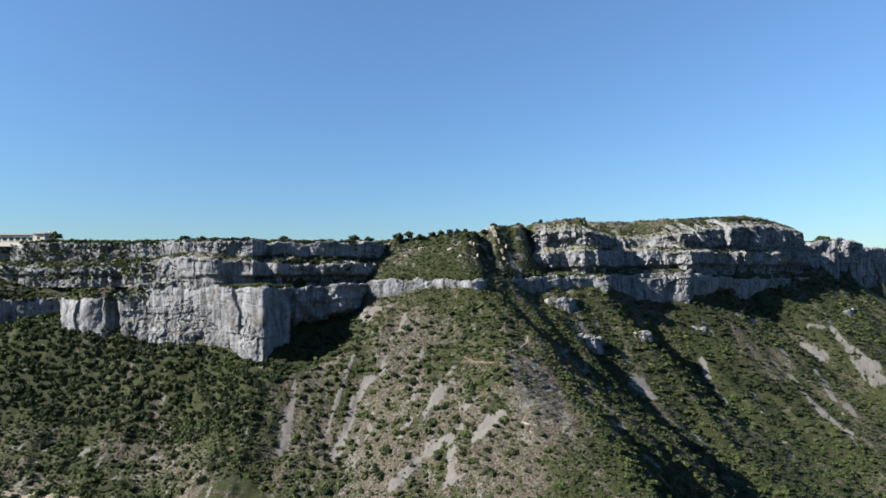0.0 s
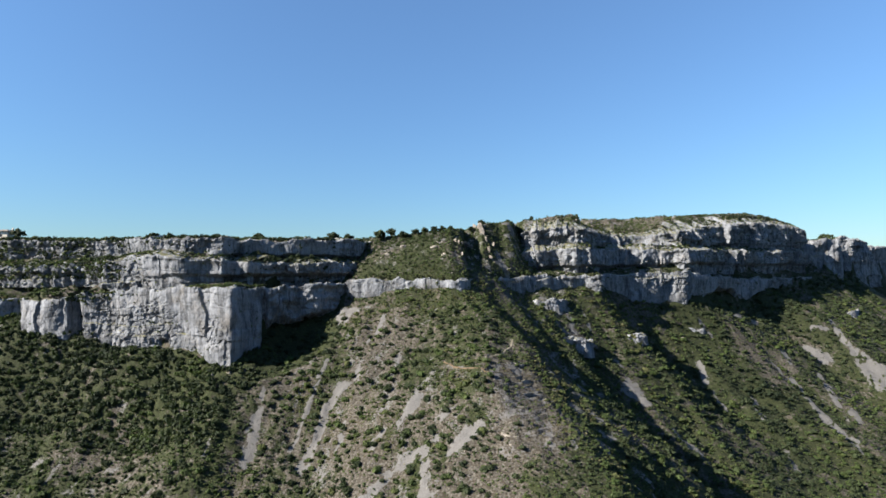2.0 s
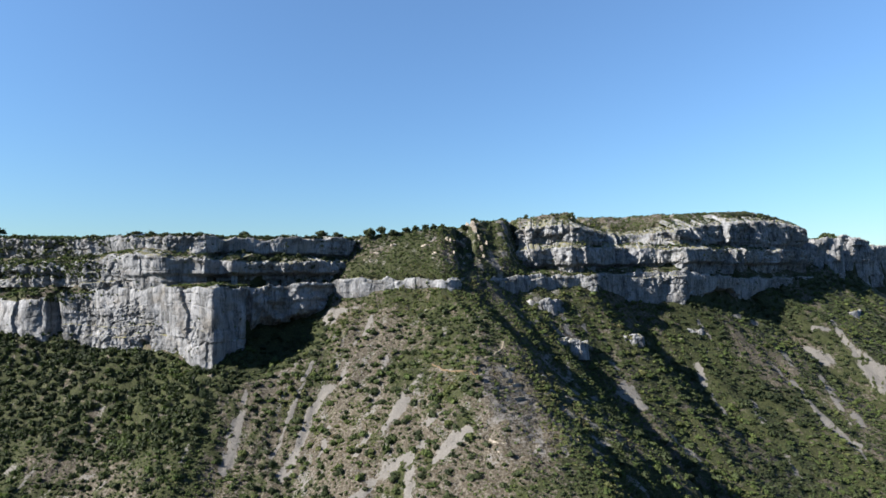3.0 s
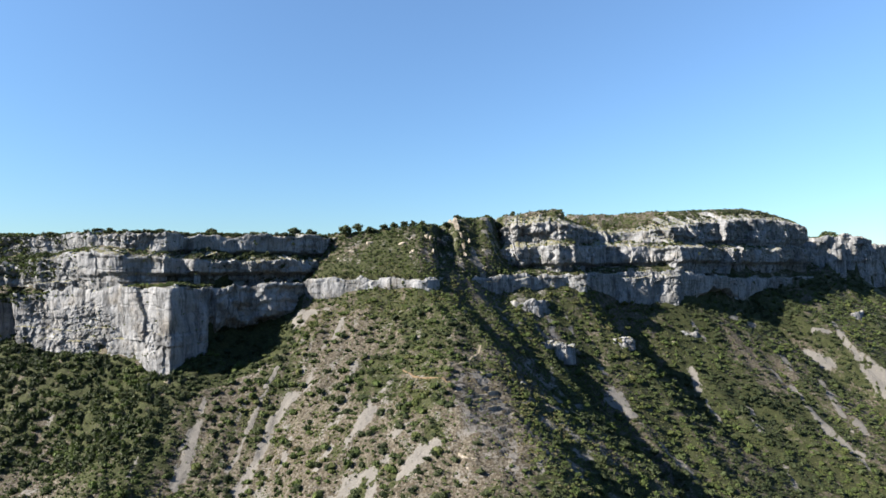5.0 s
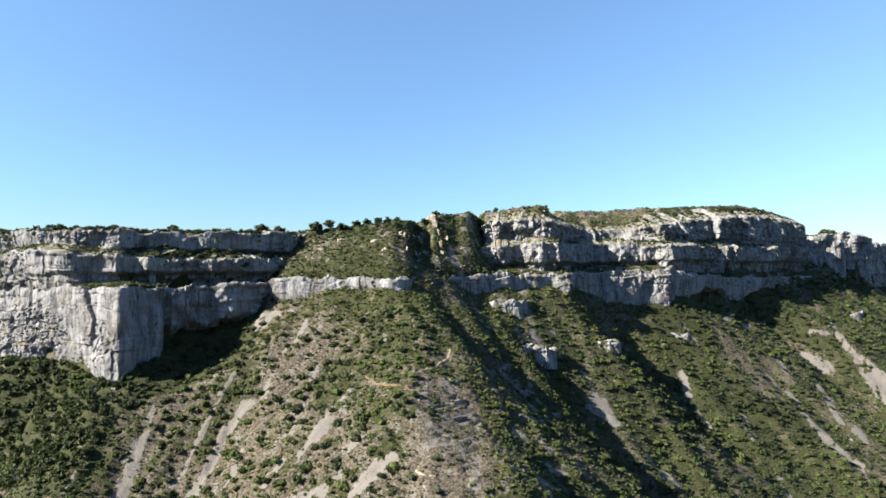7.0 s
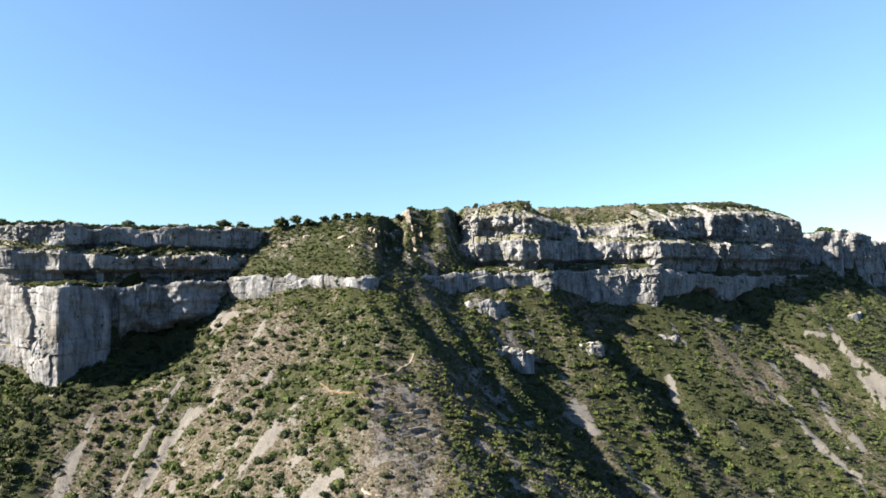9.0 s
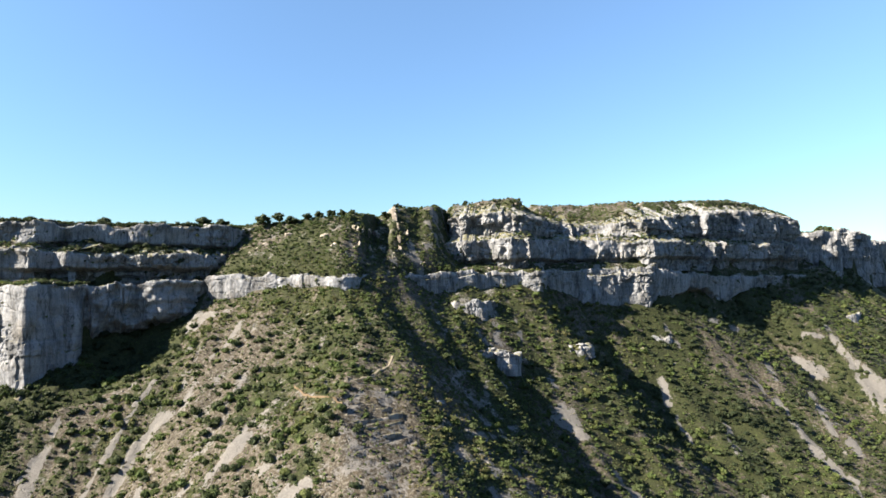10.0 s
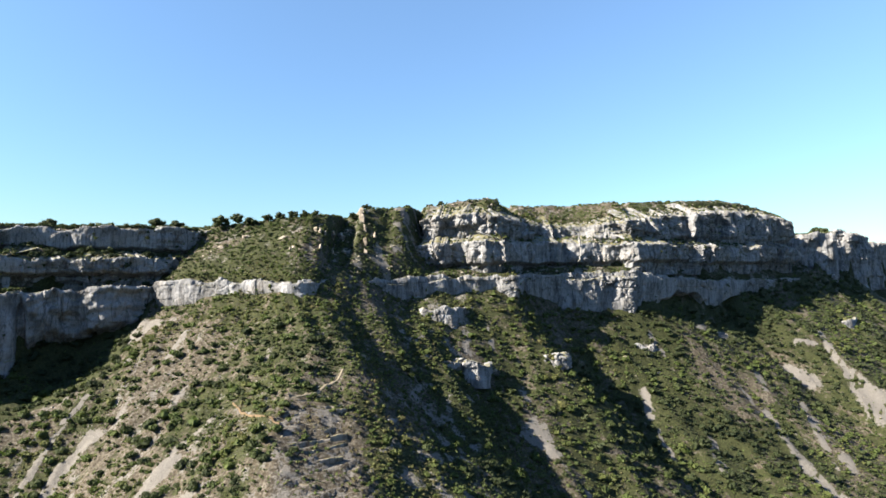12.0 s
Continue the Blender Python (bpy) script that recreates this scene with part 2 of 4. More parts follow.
def material(name, rough=0.9):
    m = bpy.data.materials.new(name)
    m.use_nodes = True
    b = m.node_tree.nodes["Principled BSDF"]
    b.inputs["Roughness"].default_value = rough
    b.inputs["Specular IOR Level"].default_value = 0.2
    return m, m.node_tree, b


def node(tree, kind, **values):
    n = tree.nodes.new(kind)
    for key, value in values.items():
        n.inputs[key.replace("_", " ")].default_value = value
    return n


def grain(tree, vector, scale, detail=5.0, rough=0.6, squash=(1, 1, 1)):
    """A noise in world metres: features of about 1 / scale."""
    mp = tree.nodes.new("ShaderNodeMapping")
    mp.inputs["Scale"].default_value = [scale * a for a in squash]
    tree.links.new(vector, mp.inputs["Vector"])
    n = node(tree, "ShaderNodeTexNoise", Scale=1.0, Detail=detail, Roughness=rough)
    tree.links.new(mp.outputs[0], n.inputs["Vector"])
    return n.outputs["Fac"]


def curve(tree, value, *stops):
    r = tree.nodes.new("ShaderNodeValToRGB")
    while len(r.color_ramp.elements) < len(stops):
        r.color_ramp.elements.new(0.5)
    for e, (p, c) in zip(r.color_ramp.elements, stops):
        e.position = p
        e.color = (*c, 1) if isinstance(c, tuple) else (c, c, c, 1)
    tree.links.new(value, r.inputs[0])
    return r.outputs[0]


def blend(tree, kind, fac, a, b):
    n = tree.nodes.new("ShaderNodeMix")
    n.data_type, n.blend_type = "RGBA", kind
    for value, socket in ((fac, n.inputs[0]), (a, n.inputs[6]), (b, n.inputs[7])):
        if isinstance(value, (int, float)):
            socket.default_value = value if socket.type == "VALUE" else (value, value, value, 1)
        elif isinstance(value, tuple):
            socket.default_value = (*value, 1)
        else:
            tree.links.new(value, socket)
    return n.outputs[2]


def calc(tree, op, a, b=None):
    n = tree.nodes.new("ShaderNodeMath")
    n.operation = op
    for value, socket in ((a, n.inputs[0]), (b, n.inputs[1])):
        if isinstance(value, (int, float)):
            socket.default_value = value
        elif value is not None:
            tree.links.new(value, socket)
    return n.outputs[0]


def bump(tree, shader, height, distance, strength=1.0):
    n = node(tree, "ShaderNodeBump", Strength=strength, Distance=distance)
    tree.links.new(height, n.inputs["Height"])
    tree.links.new(n.outputs[0], shader.inputs["Normal"])


def attribute(tree, name):
    n = tree.nodes.new("ShaderNodeAttribute")
    n.attribute_name = name
    return n.outputs["Fac"]


def limestone(name, pale, warm):
    m, t, b = material(name, 0.92)
    geo = t.nodes.new("ShaderNodeNewGeometry")
    p = geo.outputs["Position"]
    blotch = grain(t, p, 0.07, 6)
    streak = grain(t, p, 0.45, 6, 0.65, (1, 1, 0.10))
    fine = grain(t, p, 1.6, 6, 0.7)
    bed = grain(t, p, 0.5, 4, 0.6, (0.06, 0.06, 1))
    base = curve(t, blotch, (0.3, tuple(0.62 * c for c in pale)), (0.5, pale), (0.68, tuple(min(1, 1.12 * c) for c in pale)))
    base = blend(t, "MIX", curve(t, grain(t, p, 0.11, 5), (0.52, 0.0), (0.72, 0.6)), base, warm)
    base = blend(t, "MULTIPLY", 0.9, base, curve(t, streak, (0.32, 0.38), (0.46, 0.92), (0.62, 1.15)))
    base = blend(t, "MULTIPLY", 0.8, base, curve(t, grain(t, p, 0.14, 6, 0.7, (1, 1, 0.22)), (0.36, 0.40), (0.47, 0.95), (0.6, 1.12)))
    base = blend(t, "MULTIPLY", 0.3, base, curve(t, bed, (0.36, 0.6), (0.5, 1.0)))
    base = blend(t, "MULTIPLY", 0.8, base, curve(t, fine, (0.3, 0.55), (0.55, 1.05)))
    for scale, squash, depth in ((0.22, (1, 1, 0.16), 0.7), (0.20, (0.2, 0.2, 1), 0.1), (0.8, (1, 1, 0.3), 0.3)):
        seam = calc(t, "ABSOLUTE", calc(t, "SUBTRACT", grain(t, p, scale, 3, 0.5, squash), 0.5))
        base = blend(t, "MULTIPLY", depth, base, curve(t, seam, (0.0, 0.25), (0.022, 1.0)))
    up = t.nodes.new("ShaderNodeSeparateXYZ")
    t.links.new(geo.outputs["True Normal"], up.inputs[0])
    turf = calc(t, "MULTIPLY", curve(t, up.outputs["Z"], (0.62, 0.0), (0.85, 1.0)), curve(t, grain(t, p, 0.35, 5), (0.42, 0.0), (0.55, 0.9)))
    grass = curve(t, fine, (0.35, (0.05, 0.055, 0.02)), (0.65, (0.17, 0.15, 0.07)))
    base = blend(t, "MIX", turf, base, grass)
    t.links.new(base, b.inputs["Base Color"])
    rough = calc(t, "ADD", calc(t, "MULTIPLY", fine, 0.35), calc(t, "ADD", calc(t, "MULTIPLY", bed, 0.2), calc(t, "MULTIPLY", streak, 0.8)))
    bump(t, b, rough, 0.9, 0.9)
    return m


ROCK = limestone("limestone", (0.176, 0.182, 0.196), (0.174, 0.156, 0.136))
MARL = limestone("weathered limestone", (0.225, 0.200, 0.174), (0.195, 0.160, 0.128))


def earth():
    m, t, b = material("scrub slope", 0.95)
    geo = t.nodes.new("ShaderNodeNewGeometry")
    p = geo.outputs["Position"]
    mid, fine, wide = grain(t, p, 0.22, 6, 0.65), grain(t, p, 1.5, 6, 0.7), grain(t, p, 0.035, 5)
    stony = grain(t, p, 0.9, 4, 0.7)
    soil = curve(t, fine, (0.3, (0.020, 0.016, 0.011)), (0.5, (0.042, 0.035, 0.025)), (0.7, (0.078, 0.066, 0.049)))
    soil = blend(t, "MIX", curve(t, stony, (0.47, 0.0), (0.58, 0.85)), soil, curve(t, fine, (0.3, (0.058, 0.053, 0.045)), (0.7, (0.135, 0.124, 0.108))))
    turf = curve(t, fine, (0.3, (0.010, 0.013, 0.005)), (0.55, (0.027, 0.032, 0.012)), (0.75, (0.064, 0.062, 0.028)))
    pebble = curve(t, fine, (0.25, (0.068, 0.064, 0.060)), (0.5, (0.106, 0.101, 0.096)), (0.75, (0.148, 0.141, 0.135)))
    green = calc(t, "ADD", attribute(t, "green"), calc(t, "MULTIPLY", calc(t, "SUBTRACT", mid, 0.5), 2.6))
    stone = calc(t, "ADD", attribute(t, "scree"), calc(t, "ADD", calc(t, "MULTIPLY", calc(t, "SUBTRACT", mid, 0.5), 1.0), calc(t, "MULTIPLY", calc(t, "SUBTRACT", stony, 0.5), 1.1)))
    c = blend(t, "MIX", curve(t, green, (0.40, 0.0), (0.58, 1.0)), soil, turf)
    c = blend(t, "MULTIPLY", 0.8, c, curve(t, grain(t, p, 0.7, 5, 0.75), (0.36, 0.35), (0.5, 1.0), (0.62, 1.3)))
    c = blend(t, "MULTIPLY", 0.5, c, curve(t, wide, (0.35, 0.7), (0.6, 1.1)))
    c = blend(t, "MIX", curve(t, stone, (0.44, 0.0), (0.56, 1.0)), c, pebble)
    t.links.new(c, b.inputs["Base Color"])
    bump(t, b, fine, 0.6, 0.8)
    return m


EARTH = earth()


def leafage(name, *stops):
    """Foliage: the colour of each shrub by its tint, with every leaf clump a little apart."""
    m, t, b = material(name, 0.75)
    c = curve(t, attribute(t, "tint"), *stops)
    geo = t.nodes.new("ShaderNodeNewGeometry")
    c = blend(t, "MULTIPLY", 1.0, c, curve(t, geo.outputs["Random Per Island"], (0.0, 0.80), (1.0, 1.14)))
    t.links.new(c, b.inputs["Base Color"])
    thin = t.nodes.new("ShaderNodeBsdfTranslucent")
    both = t.nodes.new("ShaderNodeMixShader")
    both.inputs[0].default_value = 0.32
    t.links.new(blend(t, "MULTIPLY", 1.0, c, (1.0, 1.15, 0.65)), thin.inputs["Color"])
    t.links.new(b.outputs[0], both.inputs[1])
    t.links.new(thin.outputs[0], both.inputs[2])
    t.links.new(both.outputs[0], t.nodes["Material Output"].inputs["Surface"])
    return m


LEAF = leafage("scrub leaves", (0.0, (0.018, 0.027, 0.013)), (0.35, (0.038, 0.050, 0.022)), (0.55, (0.054, 0.078, 0.023)), (0.78, (0.080, 0.086, 0.034)), (1.0, (0.100, 0.086, 0.048)))


def plain(name, colour, rough=0.8, scale=3.0, contrast=0.25):
    m, t, b = material(name, rough)
    geo = t.nodes.new("ShaderNodeNewGeometry")
    f = grain(t, geo.outputs["Position"], scale, 5)
    t.links.new(curve(t, f, (0.3, tuple(c * (1 - contrast) for c in colour)), (0.7, tuple(c * (1 + contrast) for c in colour))), b.inputs["Base Color"])
    return m


BARK = plain("bark", (0.10, 0.075, 0.055), 0.9, 4.0)
PLASTER = plain("pale plaster", (0.62, 0.56, 0.46), 0.85, 1.0, 0.12)
ROOFING = plain("weathered grey-brown tiles", (0.17, 0.15, 0.13), 0.85, 3.0)
DARK = plain("dark opening", (0.04, 0.04, 0.045), 0.4, 2.0)
CLAY = plain("trodden clay", (0.10, 0.072, 0.046), 0.95, 1.5, 0.3)
TRACK = plain("beaten path", (0.125, 0.11, 0.085), 0.95, 1.5, 0.2)

# ---- mesh helpers ----


def mesh_from(name, verts, faces, mat, smooth=False, **floats):
    me = bpy.data.meshes.new(name)
    verts, faces = np.asarray(verts, np.float32), np.asarray(faces, np.int32)
    n = faces.shape[1]
    me.vertices.add(len(verts))
    me.vertices.foreach_set("co", verts.ravel())
    me.loops.add(faces.size)
    me.loops.foreach_set("vertex_index", faces.ravel())
    me.polygons.add(len(faces))
    me.polygons.foreach_set("loop_start", np.arange(0, faces.size, n, dtype=np.int32))
    me.polygons.foreach_set("loop_total", np.full(len(faces), n, np.int32))
    me.polygons.foreach_set("use_smooth", np.full(len(faces), smooth))
    for key, values in floats.items():
        me.attributes.new(key, "FLOAT", "POINT").data.foreach_set("value", np.asarray(values, np.float32))
    me.materials.append(mat)
    me.update(calc_edges=True)
    me.validate()
    return me


def grid_faces(rows, columns):
    i = np.arange(rows * columns).reshape(rows, columns)
    return np.stack([i[:-1, :-1], i[:-1, 1:], i[1:, 1:], i[1:, :-1]], -1).reshape(-1, 4)


def part(name, bm, mat, parent, label=""):
    me = bpy.data.meshes.new(name)
    bm.to_mesh(me)
    bm.free()
    me.materials.append(mat)
    ob = new(name, me)
    ob.parent = parent
    return tagged(ob, label)


def box(bm, x0, y0, z0, x1, y1, z1):
    r = bmesh.ops.create_cube(bm, size=1)
    bmesh.ops.transform(bm, matrix=Matrix.LocRotScale(((x0 + x1) / 2, (y0 + y1) / 2, (z0 + z1) / 2), None, (x1 - x0, y1 - y0, z1 - z0)), verts=r["verts"])


# ---- ground ----
# bare stone runs below the cliffs: from (x, y) to (x, y), and half their width
RUNS = [
    (-24, 393, -27, 383, 2.2, 2.5), (-27, 383, -32, 378, 2.5, 1.2), (-48, 407, -50, 399, 3.0, 2.3), (-37, 405, -56, 411, 3.0, 2.0), (-35, 359, -45, 357, 1.4, 2.3),
    (-45, 357, -53, 347, 2.3, 2.7), (-53, 347, -56, 331, 2.7, 3.6), (-56, 331, -59, 320, 3.6, 4.5), (-90, 357, -90, 348, 1.4, 3.3), (-90, 348, -90, 337, 3.3, 4.0),
    (-90, 337, -90, 326, 4.0, 3.8), (-1, 333, -4, 322, 1.8, 3.0), (-4, 322, -10, 317, 3.0, 1.5), (18, 312, 11, 308, 1.2, 1.7), (29, 296, 23, 293, 3.6, 4.5),
    (23, 293, 16, 291, 4.5, 3.1), (8, 300, -1, 297, 1.4, 3.6), (-1, 297, -7, 296, 3.6, 5.0), (-18, 319, -22, 310, 1.7, 2.2), (-56, 371, -60, 361, 1.2, 1.4),
    (-60, 361, -64, 346, 1.4, 1.1), (-64, 346, -69, 329, 1.1, 1.3), (-12, 364, -16, 349, 1.5, 1.4), (5, 340, -1, 334, 1.1, 1.6), (-41, 336, -42, 323, 1.6, 1.8),
    (24, 296, 21, 293, 4.1, 2.9), (4, 297, 2, 276, 2.6, 3.8), (-12, 294, -24, 284, 2.6, 3.9), (-3, 330, -6, 322, 1.9, 2.2), (-36, 362, -46, 354, 2.1, 1.8),
    (1, 328, -2, 323, 1.8, 1.7), (16, 343, 23, 336, 0.8, 0.6), (-56, 410, -54, 402, 2.2, 1.6),  
      (373, 564, 367, 539, 1.9, 2.7), (367, 539, 371, 526, 2.7, 2.7), (371, 526, 372, 505, 5.8, 9.3),
    (322, 501, 314, 475, 2.5, 3.2), (314, 475, 313, 457, 3.2, 2.6), (289, 484, 290, 462, 2.0, 3.4), (290, 462, 293, 447, 3.4, 3.3), (293, 447, 300, 434, 3.3, 2.9),
    (300, 434, 297, 416, 2.1, 1.4), (280, 498, 284, 476, 1.3, 1.2), (242, 459, 239, 436, 1.5, 2.5), (211, 475, 211, 463, 3.2, 3.1), (212, 453, 215, 439, 1.9, 2.2),
    (240, 412, 238, 395, 1.7, 1.6), (138, 411, 143, 401, 7.4, 4.6), (130, 407, 146, 400, 2.6, 2.6), (157, 388, 166, 376, 3.1, 4.2), (331, 533, 343, 527, 6.3, 5.3),
    (299, 512, 297, 501, 2.1, 2.1), (133, 430, 134, 424, 2.8, 2.4), (107, 434, 116, 426, 1.8, 1.7), (267, 529, 292, 543, 1.8, 2.3), (228, 509, 233, 503, 2.1, 2.1),
    (348, 552, 361, 550, 2.3, 2.3), (373, 517, 379, 514, 4.3, 6.1), (321, 463, 320, 457, 3.1, 2.3), (119, 454, 120, 445, 1.1, 1.5)]


def run_mask(x, y):
    m = np.zeros(x.shape)
    for x0, y0, x1, y1, w0, w1 in RUNS:
        dx, dy = x1 - x0, y1 - y0
        t = np.clip(((x - x0) * dx + (y - y0) * dy) / (dx * dx + dy * dy), 0, 1)
        wob = 0.9 * fbm(x / 7, y / 7, 0, 3, 71) + 0.9 * fbm(x / 2.6, y / 3.5, 0, 2, 72)
        d = np.hypot(x - x0 - t * dx + wob, y - y0 - t * dy)
        w = 0.3 + (1.3 if x0 > 230 else 0.9) * (w0 + (w1 - w0) * t)
        m = np.maximum(m, 1 - ramp(d, 0.35 * w, 1.3 * w))
    m = m * ramp(fbm(x / 4, y / 4, 0, 3, 73), -0.75, -0.35)
    return m


WAYS = [[(36, 337.5), (38.2, 338.6), (45.2, 344.5), (49, 349), (52, 354.3), (53.5, 358.3)], [(12.6, 347.4), (19, 340), (25.7, 332.9), (37.9, 324.5)]]


def on_way(x, y):
    """Nearness of a trodden way."""
    m = np.zeros(x.shape)
    for line in WAYS:
        for (x0, y0), (x1, y1) in zip(line, line[1:]):
            t = np.clip(((x - x0) * (x1 - x0) + (y - y0) * (y1 - y0)) / ((x1 - x0) ** 2 + (y1 - y0) ** 2), 0, 1)
            m = np.maximum(m, 1 - ramp(np.hypot(x - x0 - t * (x1 - x0), y - y0 - t * (y1 - y0)), 1.2, 2.6))
    return m


def cover(x, y):
    """Bare stone, greenness, shrub density and shrub size of the ground."""
    z, q = slope_below(x, y)
    below = 1 - ramp(MAIN.behind(x, y), 0, 2)
    streak = fbm(q / 3.6, y / 26, 0, 4, 33)
    spot = fbm(x / 5, y / 5, 0, 3, 44)
    wide = fbm(x / 27, y / 27, 0, 3, 55)
    spur = below * ramp(x, -100, -88) * (1 - ramp(x, 40, 62))
    head = ramp(y, 372, 398)
    scree = spur * np.clip(0.22 + 0.28 * streak + 0.26 * spot - 0.25 * head - 0.10 * ramp(x, 0, 40), 0, 0.48)
    shelf = ramp(x, 30, 40) * (1 - ramp(x, 60, 72)) * ramp(y, 262, 280) * (1 - ramp(y, 336, 344))
    scree = np.maximum(scree, shelf * np.clip(0.40 + 0.3 * spot, 0, 0.55))
    east = below * ramp(x, 60, 90)
    scree = np.maximum(scree, east * np.clip(-0.12 + 0.30 * streak + 0.36 * spot - 0.2 * ramp(y - 0.5 * x, 400, 430), 0, 0.55))
    scree = np.maximum(scree, below * ramp(x, 60, 72) * (1 - ramp(x, 104, 122)) * np.clip(0.20 + 0.55 * spot, 0, 0.55) * ramp(y, 260, 280))
    left = below * (1 - ramp(x, -112, -96))
    low = ramp(-z + 8 * wide, 78, 92)
    scree = np.maximum(scree, left * np.clip(-0.15 + 0.45 * spot + 0.20 * streak + 0.2 * low, 0, 0.6))
    scree = np.maximum(scree, 0.95 * run_mask(x, y))
    up = 1 - below
    scree = np.maximum(scree, up * np.clip(0.22 + 0.5 * spot, 0, 0.62) * (0.75 + 0.25 * ramp(x, 20, 60)) * ramp(x, -46, -30))
    green = 0.46 + 0.40 * wide + 0.10 * streak - 0.12 * spur * (1 - head) * (1 - ramp(x, -15, 30)) + 0.05 * spur * head + 0.45 * left * (1 - 0.7 * low) + 0.22 * east + 0.26 * (1 - below) * ramp(x, -46, -30) - 0.5 * shelf
    dense = (1 - ramp(scree, 0.30, 0.58)) * (0.55 + 0.45 * ramp(green, 0.1, 0.45)) * (1 - 0.1 * spur) * (1 - 0.15 * left * low)
    dense = np.maximum(dense, left * (1 - low) * ramp(spot, -0.75, -0.5))
    dense = dense * (1 - 0.55 * shelf)
    for x0, x1, _ in MAIN.hollows[:1]:
        dense = np.maximum(dense, ((x > x0) & (x < x1) & (np.abs(y - np.interp(x, MAIN.ox, MAIN.oy) - 6) < 18)) * 0.9)
    # where tall bushes stand: in clusters drawn out down the slope, close on the eastern slopes, closed woods under the western cliff
    clump = ramp(fbm(q / 9, y / 24, 0, 3, 57) + 0.5 * wide, -0.15, 0.45)
    tall = spur * (0.36 + 0.62 * clump) * (1 - 0.3 * head) * (1 - 0.8 * shelf) + east * (0.38 + 0.6 * ramp(wide + 0.6 * spot, -0.45, 0.1)) * (0.35 + 0.65 * ramp(x, 112, 128)) + left * np.where(low > 0.5, 0.16 + 0.6 * clump, 0.97)
    # western hollow: dark turf and close bushes stand in for the overhang's deep shade
    for x0, x1, depth in MAIN.hollows:
        shut = (x0 < 0) & (x > x0 - 4) & (x < x1) & (np.abs(y - np.interp(x, MAIN.ox, MAIN.oy)) < depth + 6)
        tall, green = np.where(shut, 0.95, tall), np.where(shut, 0.95, green)
    tall = tall + up * (0.08 + 0.3 * clump + 0.25 * ramp(x, -60, -45) * (1 - ramp(x, 60, 80)) + 0.92 * (1 - ramp(x, -215, -195)))
    clear = 1 - on_way(x, y)
    return scree, green, np.maximum(dense, 0.02) * clear, tall * (1 - ramp(scree, 0.40, 0.55)) * clear


def spread(fine, step, far0, far1, grow=1.16):
    """Grid lines: the fine ones given, and ever wider ones out to the horizon."""
    c = list(fine)
    low, high, s = c[0], c[-1], step
    while high < far1 or low > far0:
        s *= grow
        low, high = low - s, high + s
        c = [low] + c + [high]
    return np.array(c)


gx = spread(np.concatenate([np.arange(-330, -110, 1.5), np.arange(-110, 112, 1.0), np.arange(112, 520, 2.0)]), 2.0, -4200, 4200)
gy = spread(np.concatenate([np.arange(225, 268, 1.5), np.arange(268, 420, 1.0), np.arange(420, 700, 2.0)]), 2.0, -4200, 4600)
GX, GY = np.meshgrid(gx, gy)
GZ = ground_height(GX.ravel(), GY.ravel())
SCREE, GREEN, _, _ = cover(GX.ravel(), GY.ravel())
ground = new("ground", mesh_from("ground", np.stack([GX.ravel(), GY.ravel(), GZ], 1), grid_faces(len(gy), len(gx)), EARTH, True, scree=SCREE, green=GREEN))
tagged(ground, "steep scrub slope with pale limestone scree and dry turf", "slope", kind="structure")

# ---- cliffs ----


